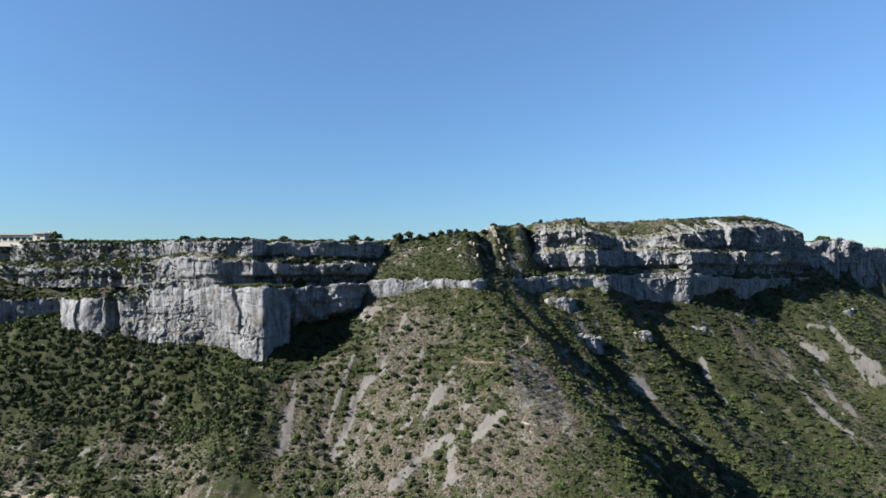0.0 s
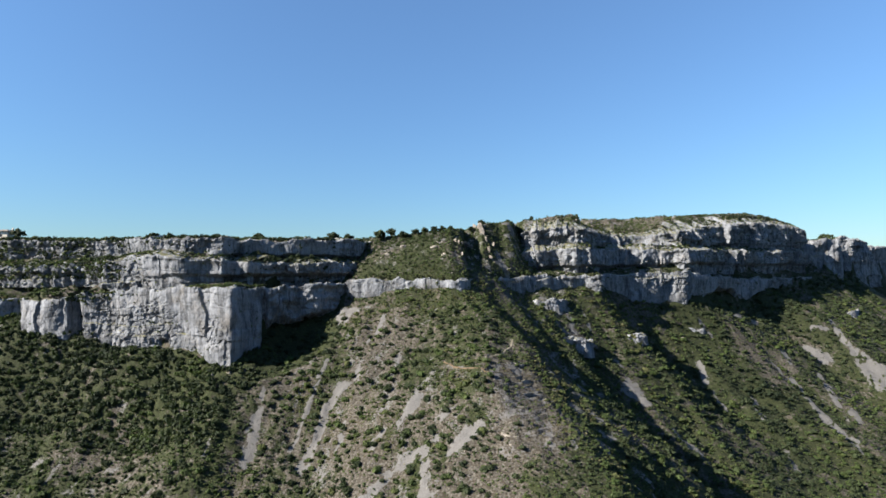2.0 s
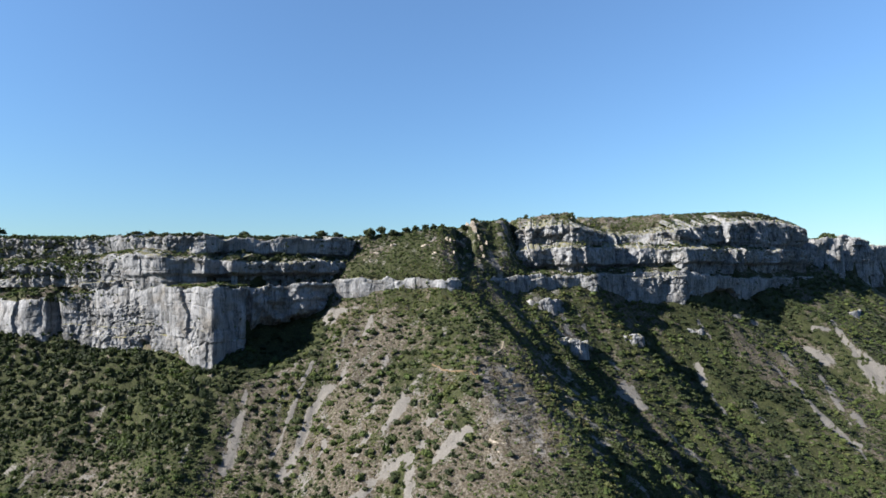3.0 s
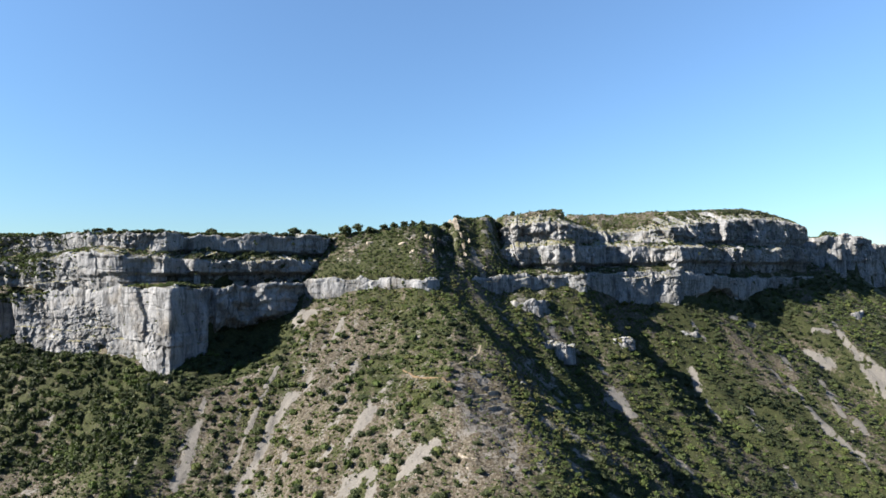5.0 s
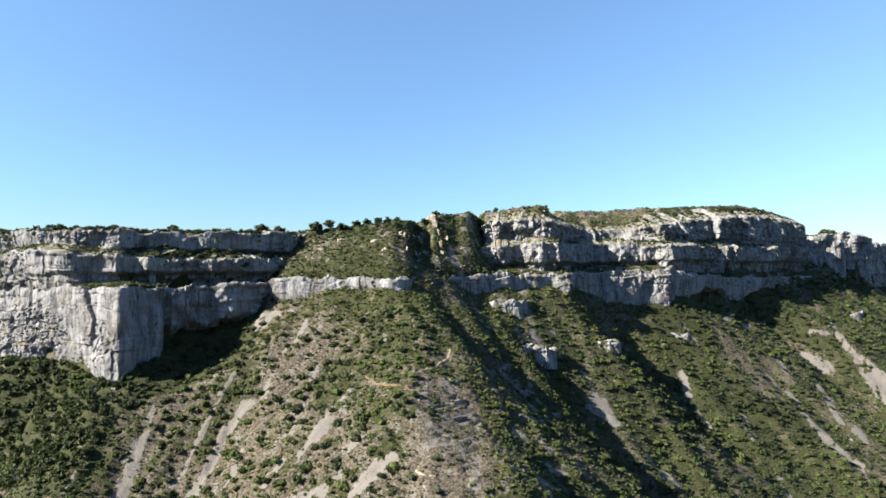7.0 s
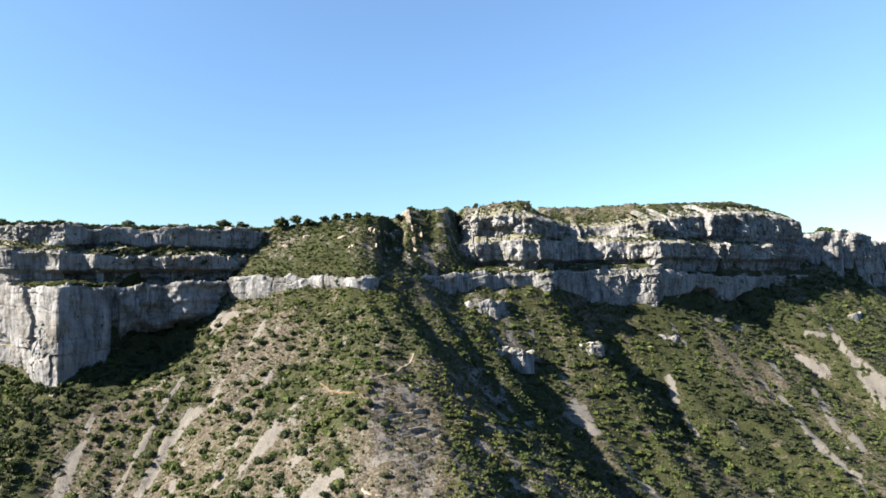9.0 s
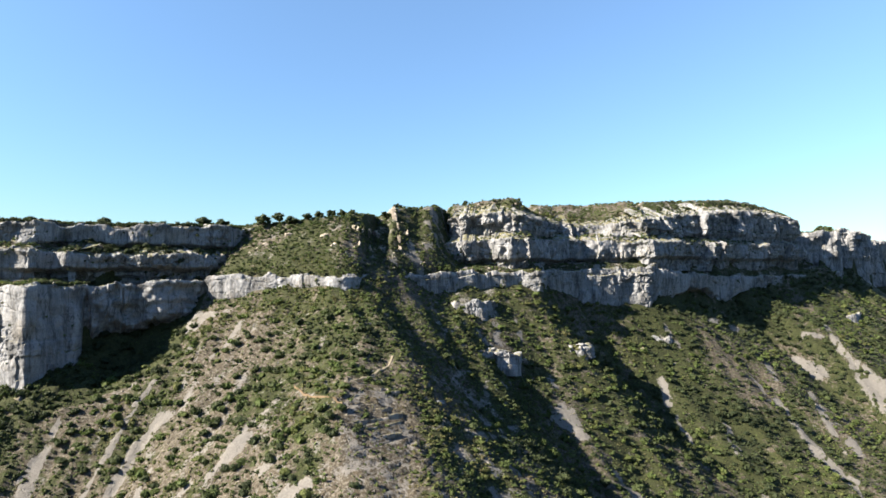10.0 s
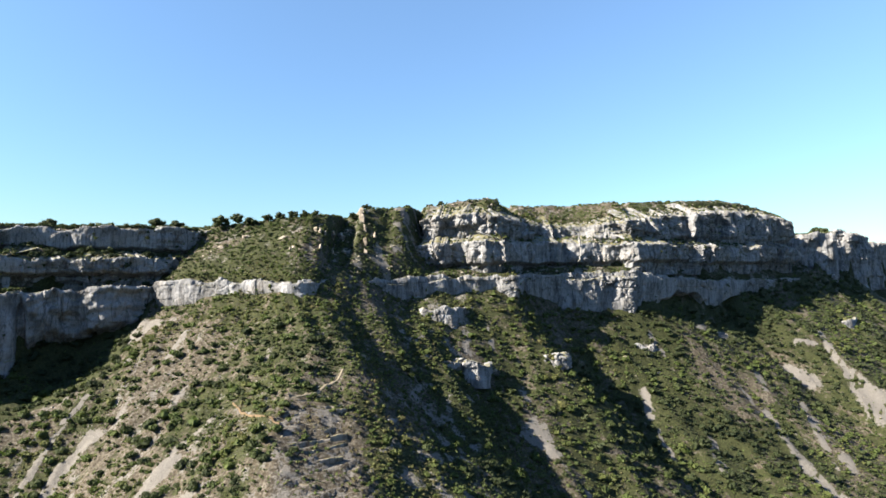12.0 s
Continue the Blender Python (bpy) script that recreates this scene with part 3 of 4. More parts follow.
def cliff(name, band, label, mat, bulge=2.4, flute=1.2, lean=0.06, sink=7.0, row=0.6, seed=0, limits=(-420, 480), undercut=(), eave=0.0, calm=0.25, alcove=0.0, rise=0.0, hood=()):
    """A rock face along a band: rounded brow, bedding steps, joints and flutes."""
    keep = (band.x > limits[0]) & (band.x < limits[1])
    x, y, s, top, foot = (a[keep] for a in (band.x, band.y, band.s, band.top, band.foot))
    tx, ty = np.gradient(x), np.gradient(y)
    length = np.hypot(tx, ty)
    nx, ny = ty / length, -tx / length
    deep = top - foot + sink
    rows = int(deep.max() / row)
    back = 8
    v = np.linspace(0, 1, rows)[:, None]
    S = s[None, :]
    bold = min(1.0, max(0.3, float(np.max(top - foot)) / 12))
    brow = bold * (1.3 * fbm(s / 9, 0, 3.3, 3, seed + 1) + 0.8 * np.round(1.5 * noise3(s / 5, 0, 7.7, seed + 2)))
    Z = (top + brow)[None, :] - v * (deep + brow)[None, :]
    drop = (top + brow)[None, :] - Z
    wob = 3.0 * fbm(S / 35, Z / 60, 0, 2, seed + 3)
    out = bulge * fbm(S / 30, Z / 40, 0, 2, seed + 4)
    broken = ramp(fbm(S / 45, Z / 30, 0, 2, seed + 11) + calm, -0.1, 0.6)
    warp = S + 3.0 * fbm(S / 20, Z / 22, 0, 3, seed + 12)
    pillar = np.abs(noise3(warp / 24, Z / 80, 0, seed + 5)) ** 0.7
    out = out + flute * 2.4 * pillar - 1.2 * flute
    for width, tall, push in ((15, 34, 1.0), (6.5, 16, 0.18)):
        row_of = np.floor((Z + wob) / tall).astype(np.int64)
        u = warp / width + 0.37 * row_of
        i = np.floor(u).astype(np.int64)
        out = out + flute * push * (0.9 * lattice(i, row_of, 0 * i, seed + 20) + 1.3 * (u - i - 0.5) * lattice(i, row_of, 0 * i + 3, seed + 21))
    out = out + flute * (0.08 + 0.45 * broken) * fbm(S / 4.5, Z / 12, 0, 3, seed + 6) + 0.07 * noise3(warp / 2.6, Z / 30, 0, seed + 17)
    out = out + flute * (0.75 * fbm(S / 11, Z / 9, 0, 3, seed + 40) + 0.5 * np.abs(fbm(S / 6, Z / 8, 0, 3, seed + 41)))
    bed = (Z + wob) / 7.0
    layer = np.floor(bed)
    joint = bed - layer
    cell = layer.astype(np.int64)
    step = lattice(cell, 0 * cell, 0 * cell, seed + 8)
    out = out + 0.55 * step * (0.3 + broken) - (0.03 + 0.5 * np.maximum(0, noise3(S / 26, layer * 3.1, 0, seed + 14))) * (1 - ramp(np.minimum(joint, 1 - joint), 0.0, 0.09))
    out = out + (0.08 + 0.28 * broken) * fbm(S / 2.1, Z / 2.6, 0, 3, seed + 9)
    for wide, tall, push, crack in ((9.0, 8.0, 0.75, 0.8), (3.6, 3.2, 0.34, 0.4), (1.7, 1.9, 0.2, 0.0)):
        value, other, edge = cells((warp + 0.2 * Z) / wide, (Z + wob) / tall, seed + 60 + int(wide))
        rough = (0.12 + 0.85 * broken) * bold
        out = out + rough * push * (value + 0.9 * other * np.sin(warp * 6.28 / wide)) - rough * crack * (1 - ramp(edge, 0.0, 0.16))
    pit = fbm(S / 5, Z / 4, 0, 2, seed + 66)
    out = out - bold * (0.1 + broken) * 1.3 * ramp(pit, 0.55, 0.95)
    out = out - 0.8 * bold * np.exp(-drop / 0.8) + lean * drop
    nook = np.abs(noise3((S + 4 * noise3(S / 30, Z / 20, 0, seed + 31)) / 15, Z / 55, 0, seed + 30)) ** 0.75
    out = out + alcove * (1.5 * nook - 0.75) * np.clip(drop / 3.0, 0.25, 1)
    over = Z - foot[None, :]
    out = out - eave * (0.3 + 0.7 * ramp(x, -140, -120))[None, :] * (1 - ramp(over + 0.8 * fbm(S / 9, 0, 2.2, 2, seed + 16), 1.0, 4.0))
    for x0, x1, depth in hood:
        out = out - depth * (0.12 * ramp(drop, 1.0, 4) + 0.08 * ramp(drop, 9, 12) + 0.8 * ramp(drop, 19, 29)) * (ramp(x, x0 - 3, x0 + 9) * (1 - ramp(x, x1 - 12, x1)))[None, :]
        out = out + (2.2 * fbm(S / 8, Z / 6, 0, 3, seed + 50) - 2.4 * ramp(np.abs(noise3(S / 9, Z / 40, 0, seed + 51)), 0.12, 0.0)) * (ramp(x, x0 - 2, x0 + 4) * (1 - ramp(x, x1 - 6, x1 + 4)))[None, :] * ramp(drop, 1, 4)
    for x0, x1, z0, z1, depth in undercut:
        ex = (x[None, :] - 0.5 * (x0 + x1)) / (0.5 * (x1 - x0))
        ez = (Z - 0.5 * (z0 + z1)) / (0.5 * (z1 - z0))
        ring = np.hypot(ex, ez) + 0.16 * fbm(S / 6, Z / 6, 0, 3, seed + 15)
        out = out - depth * (1 - ramp(ring, 0.72, 1.02))
    X, Y = x + nx * out, y + ny * out
    cap = np.linspace(0.8 + (8.2 + 8 * (rise > 0)) * bold, 0.8 * bold, back)[:, None]
    hump = 0.4 * bold * fbm(S / 3, cap, 0, 2, seed + 10)
    X = np.vstack([X[0] - nx * cap, X])
    Y = np.vstack([Y[0] - ny * cap, Y])
    lid = Z[0] + (rise if rise else -0.25) * (cap - 0.8 * bold) + hump
    if rise:
        lid = np.minimum(lid, np.maximum(Z[0], plateau(x, y) + 0.2))
    Z = np.vstack([lid, Z])
    pts = np.stack([X, Y, Z], -1)
    ob = new(name, mesh_from(name, pts.reshape(-1, 3), grid_faces(*X.shape)[:, ::-1], mat))
    tagged(ob, label, "cliff", kind="structure")
    return pts


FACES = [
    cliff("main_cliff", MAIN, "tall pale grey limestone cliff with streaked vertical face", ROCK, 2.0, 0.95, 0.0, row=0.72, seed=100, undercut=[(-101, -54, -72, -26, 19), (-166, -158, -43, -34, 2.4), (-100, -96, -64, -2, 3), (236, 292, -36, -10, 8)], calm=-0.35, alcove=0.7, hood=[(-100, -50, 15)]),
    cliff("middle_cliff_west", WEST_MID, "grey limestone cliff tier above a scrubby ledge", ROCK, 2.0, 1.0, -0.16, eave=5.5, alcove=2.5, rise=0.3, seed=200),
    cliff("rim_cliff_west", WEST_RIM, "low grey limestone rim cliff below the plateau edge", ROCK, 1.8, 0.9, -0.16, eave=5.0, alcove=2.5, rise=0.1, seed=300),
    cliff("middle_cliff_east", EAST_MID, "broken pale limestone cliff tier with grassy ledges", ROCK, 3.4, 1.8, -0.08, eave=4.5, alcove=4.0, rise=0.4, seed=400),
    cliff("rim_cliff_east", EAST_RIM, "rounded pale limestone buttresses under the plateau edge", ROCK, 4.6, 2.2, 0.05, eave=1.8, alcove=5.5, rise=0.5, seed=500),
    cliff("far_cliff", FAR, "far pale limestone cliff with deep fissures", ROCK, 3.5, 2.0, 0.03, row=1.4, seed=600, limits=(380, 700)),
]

for k, band in enumerate(SMALL_BANDS):
    cliff("rock_step", band, "bedded limestone step jutting out of the scrub slope", ROCK, 1.3, 0.7, 0.10, 2.0, 0.45, 700 + 30 * k, calm=0.2)

# thin rock beds that crop out round the crest of the spur
for k in range(16):
    level = -43.0 - 2.1 * k - 0.7 * lattice(k, 7, 1, 5)
    x = np.arange(37.0, 60.0, 0.5)
    low, high = np.full(x.shape, 240.0), np.full(x.shape, 400.0)
    for _ in range(22):
        mid = (low + high) / 2
        under = slope_below(x, mid)[0] < level
        low, high = np.where(under, mid, low), np.where(under, high, mid)
    low = low - 0.3 + 1.0 * fbm(x / 6, 3.0 * k, 0, 3, 31)
    for piece in range(3):
        a = int(2 + 12 * piece + 8 * (lattice(k, piece, 1, 5) + 1) / 2)
        n = int(7 + 11 * (lattice(k, piece, 2, 5) + 1) / 2)
        thick = 0.15 + 0.16 * (lattice(k, piece, 3, 5) + 1)
        line = list(zip(x[a:a + n], low[a:a + n]))
        if len(line) > 5 and lattice(k, piece, 4, 5) > -0.6:
            step = Band(line, [(0, level + 0.25), (100, level + 0.25)], [(0, level - thick), (100, level - thick)], 0.4, 1.2)
            cliff("rock_bed", step, "thin pale rock bed cropping out on the spur", MARL, 0.3, 0.25, 0.02, 0.9, 0.22, 1100 + 40 * k + piece)

# ---- scrub ----
rng = np.random.default_rng(4)


def ball(level):
    bm = bmesh.new()
    bmesh.ops.create_icosphere(bm, subdivisions=level, radius=1)
    v = np.array([p.co[:] for p in bm.verts])
    f = np.array([[p.index for p in q.verts] for q in bm.faces])
    bm.free()
    return v, f


ICO1 = ball(1)
OCTA = (np.array([(1, 0, 0), (-1, 0, 0), (0, 1, 0), (0, -1, 0), (0, 0, 1), (0, 0, -1)], float),
        np.array([(0, 2, 4), (2, 1, 4), (1, 3, 4), (3, 0, 4), (2, 0, 5), (1, 2, 5), (3, 1, 5), (0, 3, 5)]))


def shrub_shape(lobes, leaves, size, core=ICO1):
    """A shrub about 1 across at its base: dark lumpy cores with leaf clumps standing off them."""
    vs, fs, n = [], [], 0
    spots = []
    for k in range(lobes):
        a = rng.uniform(0, 2 * math.pi)
        r = 0 if k == 0 else rng.uniform(0.25, 0.6)
        rad = rng.uniform(0.34, 0.6) if k else 0.62
        spots.append((np.array([r * math.cos(a), r * math.sin(a), rng.uniform(0.25, 0.62)]), rad))
    for c, rad in spots:
        v, f = core
        w = v * rad * (1 + 0.22 * rng.standard_normal((len(v), 1))) * (0.92, 0.92, 0.85) + c
        vs.append(w), fs.append(f + n)
        n += len(w)
    for k in range(leaves):
        c, rad = spots[rng.integers(lobes)]
        d = rng.standard_normal(3)
        d[2] = abs(d[2]) * 0.9 - 0.15
        d /= np.linalg.norm(d)
        p = c + d * rad * rng.uniform(0.85, 1.22) * (0.95, 0.95, 0.9)
        e = rng.standard_normal((3, 3)) * size * 0.75
        vs.append(p + e - e.mean(0)), fs.append(np.array([[n, n + 1, n + 2]]))
        n += 3
    return np.vstack(vs), np.vstack(fs)


TUSSOCK = [shrub_shape(1, 5, 0.5, OCTA) for _ in range(9)]
SHRUB = [shrub_shape(3, 24, 0.34, OCTA) for _ in range(12)]
BUSH = [shrub_shape(6, 88, 0.235, OCTA) for _ in range(12)]
FAR_BUSH = [shrub_shape(4, 46, 0.29, OCTA) for _ in range(12)]


def scatter(shapes, places, sizes, heights, tints):
    """All shrubs as one set of triangles."""
    vs, fs, ts, n = [], [], [], 0
    turn = rng.uniform(0, 2 * math.pi, len(places))
    kind = rng.integers(len(shapes), size=len(places))
    for k, (v, f) in enumerate(shapes):
        on = np.flatnonzero(kind == k)
        c, s = np.cos(turn[on])[:, None], np.sin(turn[on])[:, None]
        w = np.stack([v[:, 0] * c - v[:, 1] * s, v[:, 0] * s + v[:, 1] * c, np.broadcast_to(v[:, 2], (len(on), len(v)))], -1)
        w = w * np.stack([sizes[on], sizes[on], heights[on]], -1)[:, None, :] + places[on][:, None, :]
        vs.append(w.reshape(-1, 3))
        fs.append((f[None] + (np.arange(len(on)) * len(v))[:, None, None]).reshape(-1, 3) + n)
        ts.append(np.repeat(tints[on], len(v)))
        n += len(on) * len(v)
    return np.vstack(vs), np.vstack(fs), np.concatenate(ts)


def in_view(x, y):
    """The land that shows: the slopes, ledges and plateau edges, not the hidden backs."""
    back = np.maximum(WEST_RIM.behind(x, y), EAST_RIM.behind(x, y))
    return (back < 30 + 35 * ramp(x, 0, 40)) & (y > 225 + np.minimum(0.45 * np.abs(x - 80), 80)) & (y < 400 + 0.6 * np.abs(x + 20) + 90)


def sow(room, x0, x1, y0, y1):
    """One place in every square of that side, off its middle by chance, on the land that shows."""
    x, y = np.meshgrid(np.arange(x0, x1, room), np.arange(y0, y1, room))
    x, y = (a.ravel() + room * rng.uniform(-0.95, 0.95, a.size) for a in (x, y))
    on = in_view(x, y)
    return x[on], y[on]


def green_tint(x, y, spread_):
    """The tint of a shrub: patches of like colour, and every plant a little apart."""
    return 0.26 * fbm(x / 22, y / 22, 0, 2, 77) + spread_ * rng.standard_normal(len(x))


def wood_and_shade_tint(x, y):
    """Darker leaves in the woods under the western cliff, fresher ones on the eastern slopes; overhang shade painted
    into the leaves of the western hollow.
    """
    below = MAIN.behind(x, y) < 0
    # the -0.3 term puts the overhang's shade into the hollow's leaf colour
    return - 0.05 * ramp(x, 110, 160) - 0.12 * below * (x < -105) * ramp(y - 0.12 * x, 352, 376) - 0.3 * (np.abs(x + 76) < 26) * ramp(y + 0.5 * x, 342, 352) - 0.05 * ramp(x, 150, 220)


LAYERS = (
    (4.0, (-330, 500, 225, 720), 1.3, 3.0, "tall"), (2.0, (-330, 125, 225, 520), 0.65, 1.4, "middle"), (2.9, (125, 500, 330, 720), 0.8, 1.5, "middle"),
    (2.5, (-345, -96, 290, 450), 1.7, 2.9, "woods"),
    (1.5, (-112, 140, 225, 425), 0.3, 0.95, "low"), (1.9, (125, 420, 330, 600), 0.4, 0.85, "low"), (1.9, (-250, -112, 290, 400), 0.35, 0.8, "low"))
for room, area, small, large, kind in LAYERS:
    x, y = sow(room, *area)
    scree, g, dense, tall = cover(x, y)
    if kind == "tall":
        odds, tint = tall * ((x > -105) | (tall < 0.8)), 0.42
    elif kind == "woods":
        odds, tint = 0.97 * (tall > 0.8), 0.30
    elif kind == "middle":
        odds, tint = dense * (0.56 + 0.42 * ramp(g, 0.2, 0.6)) * (1 - 0.8 * ramp(tall, 0.85, 0.95)), 0.46
    else:
        odds, tint = (0.5 + 0.4 * ramp(g, 0.1, 0.5)) * (1 - 0.8 * ramp(scree, 0.45, 0.62)), 0.66
    on = rng.uniform(0, 1, len(x)) < odds
    x, y, g = x[on], y[on], g[on]
    above = MAIN.behind(x, y) > 0
    woods = (x < -105) & ~above
    size = small + (large - small) * rng.uniform(0, 1, len(x)) ** 1.7
    if kind == "woods":
        size = size * np.where(above, 0.72, 1.0)
    if kind == "tall":
        size = size * np.where(above, 0.62, 1.0) * (1 - 0.22 * ramp(x, -60, 0) * (1 - ramp(x, 60, 90)) * ramp(y, 350, 390))
    shade = np.clip(tint + green_tint(x, y, 0.11) + wood_and_shade_tint(x, y), 0, 1)
    place = np.stack([x, y, ground_height(x, y, edge=1.0) - 0.12 * size], 1)
    high = size * rng.uniform(0.7, 1.15, len(x)) * np.where(woods, 1.15, 1.0)
    near = (x < 128)
    sets = {"tall": ((near, BUSH, "tall green box and oak bushes on the spur and below the cliffs"), (~near, FAR_BUSH, "dense holm oak bushes on the eastern slopes")),
            "woods": ((near | ~near, FAR_BUSH, "dark closed oak woods under and between the western cliffs"),),
            "middle": ((near, SHRUB, "rounded scrub of box and juniper between the scree runs"), (~near, SHRUB, "low garrigue scrub on the eastern slopes and ledges")),
            "low": ((near | ~near, TUSSOCK, "olive tussocks of thyme and dry grass between stones"),)}[kind]
    for pick, shapes, label in sets:
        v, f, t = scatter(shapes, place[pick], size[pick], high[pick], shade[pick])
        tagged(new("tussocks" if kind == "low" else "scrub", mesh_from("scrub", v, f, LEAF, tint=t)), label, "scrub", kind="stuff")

# shrubs rooted on ledges and in joints of the cliffs
spots, sizes = [], []
for pts, share, top in ((FACES[0], 0.010, 22), (FACES[1], 0.05, 40), (FACES[2], 0.05, 40), (FACES[3], 0.045, 60), (FACES[4], 0.045, 80), (FACES[5], 0.02, 30)):
    p = pts[3:-14:2, ::2]
    px, py, pz = p[..., 0], p[..., 1], p[..., 2]
    patch = fbm(px / 14, py / 14, pz / 5, 3, 91)
    level = np.clip(np.gradient(np.hypot(px, py), axis=0) * -0.4, 0, 1)
    odds = share * ramp(patch, 0.15, 0.6) * 3 + share * level + 0.35 * (1 - ramp(px, -215, -180)) * ramp(pz, -14, -8) * ramp(patch, -0.6, -0.1)
    on = (rng.uniform(0, 1, px.shape) < odds) & (px > -330) & (pz > ground_height(px.ravel(), py.ravel()).reshape(px.shape) - 2)
    spots.append(p[on]), sizes.append(rng.uniform(0.5, 1.3, on.sum()) + 0.5 * (px[on] < -195))
spots, sizes = np.vstack(spots), np.concatenate(sizes)
v, f, t = scatter(SHRUB, spots - (0, 0, 0.3), sizes, sizes * rng.uniform(0.8, 1.2, len(sizes)), np.clip(0.35 + 0.25 * rng.standard_normal(len(sizes)), 0, 1))
tagged(new("cliff_scrub", mesh_from("cliff_scrub", v, f, LEAF, tint=t)), "dark shrubs rooted in ledges and cracks of the cliffs", "scrub", kind="stuff")

# ---- loose stones ----
COUNT = 30000
x, y = rng.uniform(-250, 470, COUNT), rng.uniform(245, 690, COUNT)
scree, _, _, _ = cover(x, y)
ok = in_view(x, y) & (rng.uniform(0, 1, COUNT) < 0.75 * ramp(scree, 0.3, 0.7) + 0.12 * (MAIN.behind(x, y) > 4))
x, y = x[ok], y[ok]
size = 0.16 + 0.7 * rng.uniform(0, 1, len(x)) ** 4 + rng.uniform(0.3, 1.0, len(x)) * (MAIN.behind(x, y) > 4)
STONES = [(OCTA[0] * rng.uniform(0.6, 1.2, (6, 1)) * (1, 1, 0.7), OCTA[1]) for _ in range(6)]
v, f, t = scatter(STONES, np.stack([x, y, ground_height(x, y, edge=1.0) + 0.05], 1), size, size, size)
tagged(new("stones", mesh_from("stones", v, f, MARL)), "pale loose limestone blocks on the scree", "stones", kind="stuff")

# ---- rock outcrops ----


def outcrop(x, y, z, sx, sy, sz, turn=0, seed=0, label="weathered pale limestone outcrop on the scrub slope"):
    """A bedded block of rock that juts out of the slope."""
    r = np.random.default_rng(seed + 50)
    bm = bmesh.new()
    bmesh.ops.create_icosphere(bm, subdivisions=4, radius=1.35)
    p = np.array([q.co[:] for q in bm.verts])
    for _ in range(13):
        n = r.standard_normal(3) * (1, 1, 0.7)
        n /= np.linalg.norm(n)
        p = p - np.maximum(p @ n - r.uniform(0.55, 0.95), 0)[:, None] * n
    d = p * (sx, sy, sz)
    bed = d[:, 2] / 1.5 + 0.3 * fbm(d[:, 0] / 6, d[:, 1] / 6, 0, 2, seed)
    layer = np.floor(bed).astype(np.int64)
    side = 1 + 0.10 * lattice(layer, layer * 0, layer * 0, seed + 3) - 0.08 * (1 - ramp(np.minimum(bed - layer, 1 - bed + layer), 0, 0.14))
    d = d * np.stack([side, side, np.ones(len(d))], 1) + 0.3 * np.stack([fbm(d[:, 0] / 1.5, d[:, 1] / 1.5, d[:, 2] / 1.5 + a, 3, 9) for a in (0, 5, 9)], 1)
    for q, c in zip(bm.verts, d):
        q.co = c
    me = bpy.data.meshes.new("rock_outcrop")
    bm.to_mesh(me)
    bm.free()
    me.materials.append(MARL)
    ob = new("rock_outcrop", me)
    ob.matrix_world = pose(x, y, z, 0, 0, turn)
    return tagged(ob, label, "rock", "rock outcrops")


BLOCK = "angular grey limestone block lying on the scrub slope"
RIB = "jagged limestone rib on the spur's broken edge"
for k, (x, y, dz, sx, sy, sz, turn, label) in enumerate((
    (206, 492, 0.0, 2.0, 1.6, 1.6, 10, BLOCK), (58, 378, 0.0, 1.6, 1.3, 1.4, 0, BLOCK), (46, 396, 0.0, 2.2, 1.8, 1.8, 0, BLOCK), (119, 432, 0.0, 1.5, 1.4, 1.3, 20, BLOCK),
    (26, 447, 0.3, 1.4, 2.2, 2.6, 20, RIB),
    (28.2, 449, 0.3, 1.3, 2.6, 2.8, 27, RIB),
    (30.5, 458.6, 0.3, 1.5, 2.8, 3.4, 34, RIB),
    (32.7, 469, 0.3, 1.6, 3, 3.4, 41, RIB),
    (38, 506, 0.3, 2, 3.2, 3.6, 20, RIB),
    (40, 500, 0.3, 1.6, 3, 3.4, 27, RIB),
    (43, 483, 0.3, 1.5, 3.4, 4.2, 34, RIB),
    (45.2, 476, 0.3, 1.7, 3.2, 4, 41, RIB),
    (47.5, 470, 0.3, 1.4, 2.8, 3.8, 20, RIB),
    (48.6, 461, 0.3, 1.3, 2.4, 3.4, 27, RIB),
    (49.3, 456, 0.3, 1.2, 2, 2.6, 34, RIB),
    (23.2, 447.5, 0.3, 1.3, 2, 1.8, 41, RIB),
    (36, 463, 0.3, 1.2, 2.4, 2.6, 20, RIB),
    (33, 446, 0.3, 1.6, 1.8, 2, 27, RIB),
    (53, 470, 0.3, 1.2, 2, 2.4, 34, RIB),
    (38, 452, 0.3, 1.8, 1.8, 1.8, 41, RIB),
    (28, 437, 0.3, 1.5, 1.8, 1.8, 20, RIB),
    (-112, 366, 0.0, 2.4, 2.0, 1.8, 30, BLOCK), (-122, 366, 0.0, 2.0, 2.0, 1.6, 0, BLOCK), (8, 440, 0.2, 3.0, 1.6, 1.4, 5, BLOCK), (-14, 446, 0.2, 3.0, 1.5, 1.2, 0, BLOCK),
    (-26, 440, 0.2, 2.6, 1.5, 1.3, 0, BLOCK), (16, 432, 0.2, 2.6, 1.5, 1.3, 10, BLOCK))):
    z = float(ground_height(np.array([x], float), np.array([y], float), edge=1.0)[0])
    if label == RIB:
        sx, sy, sz = 0.8 * sx, 0.9 * sy, 0.7 * sz
    outcrop(x, y, z + dz + (0.1 if label == RIB else -0.5) * sz, sx, sy, sz, turn, k, label)

# ---- paths ----


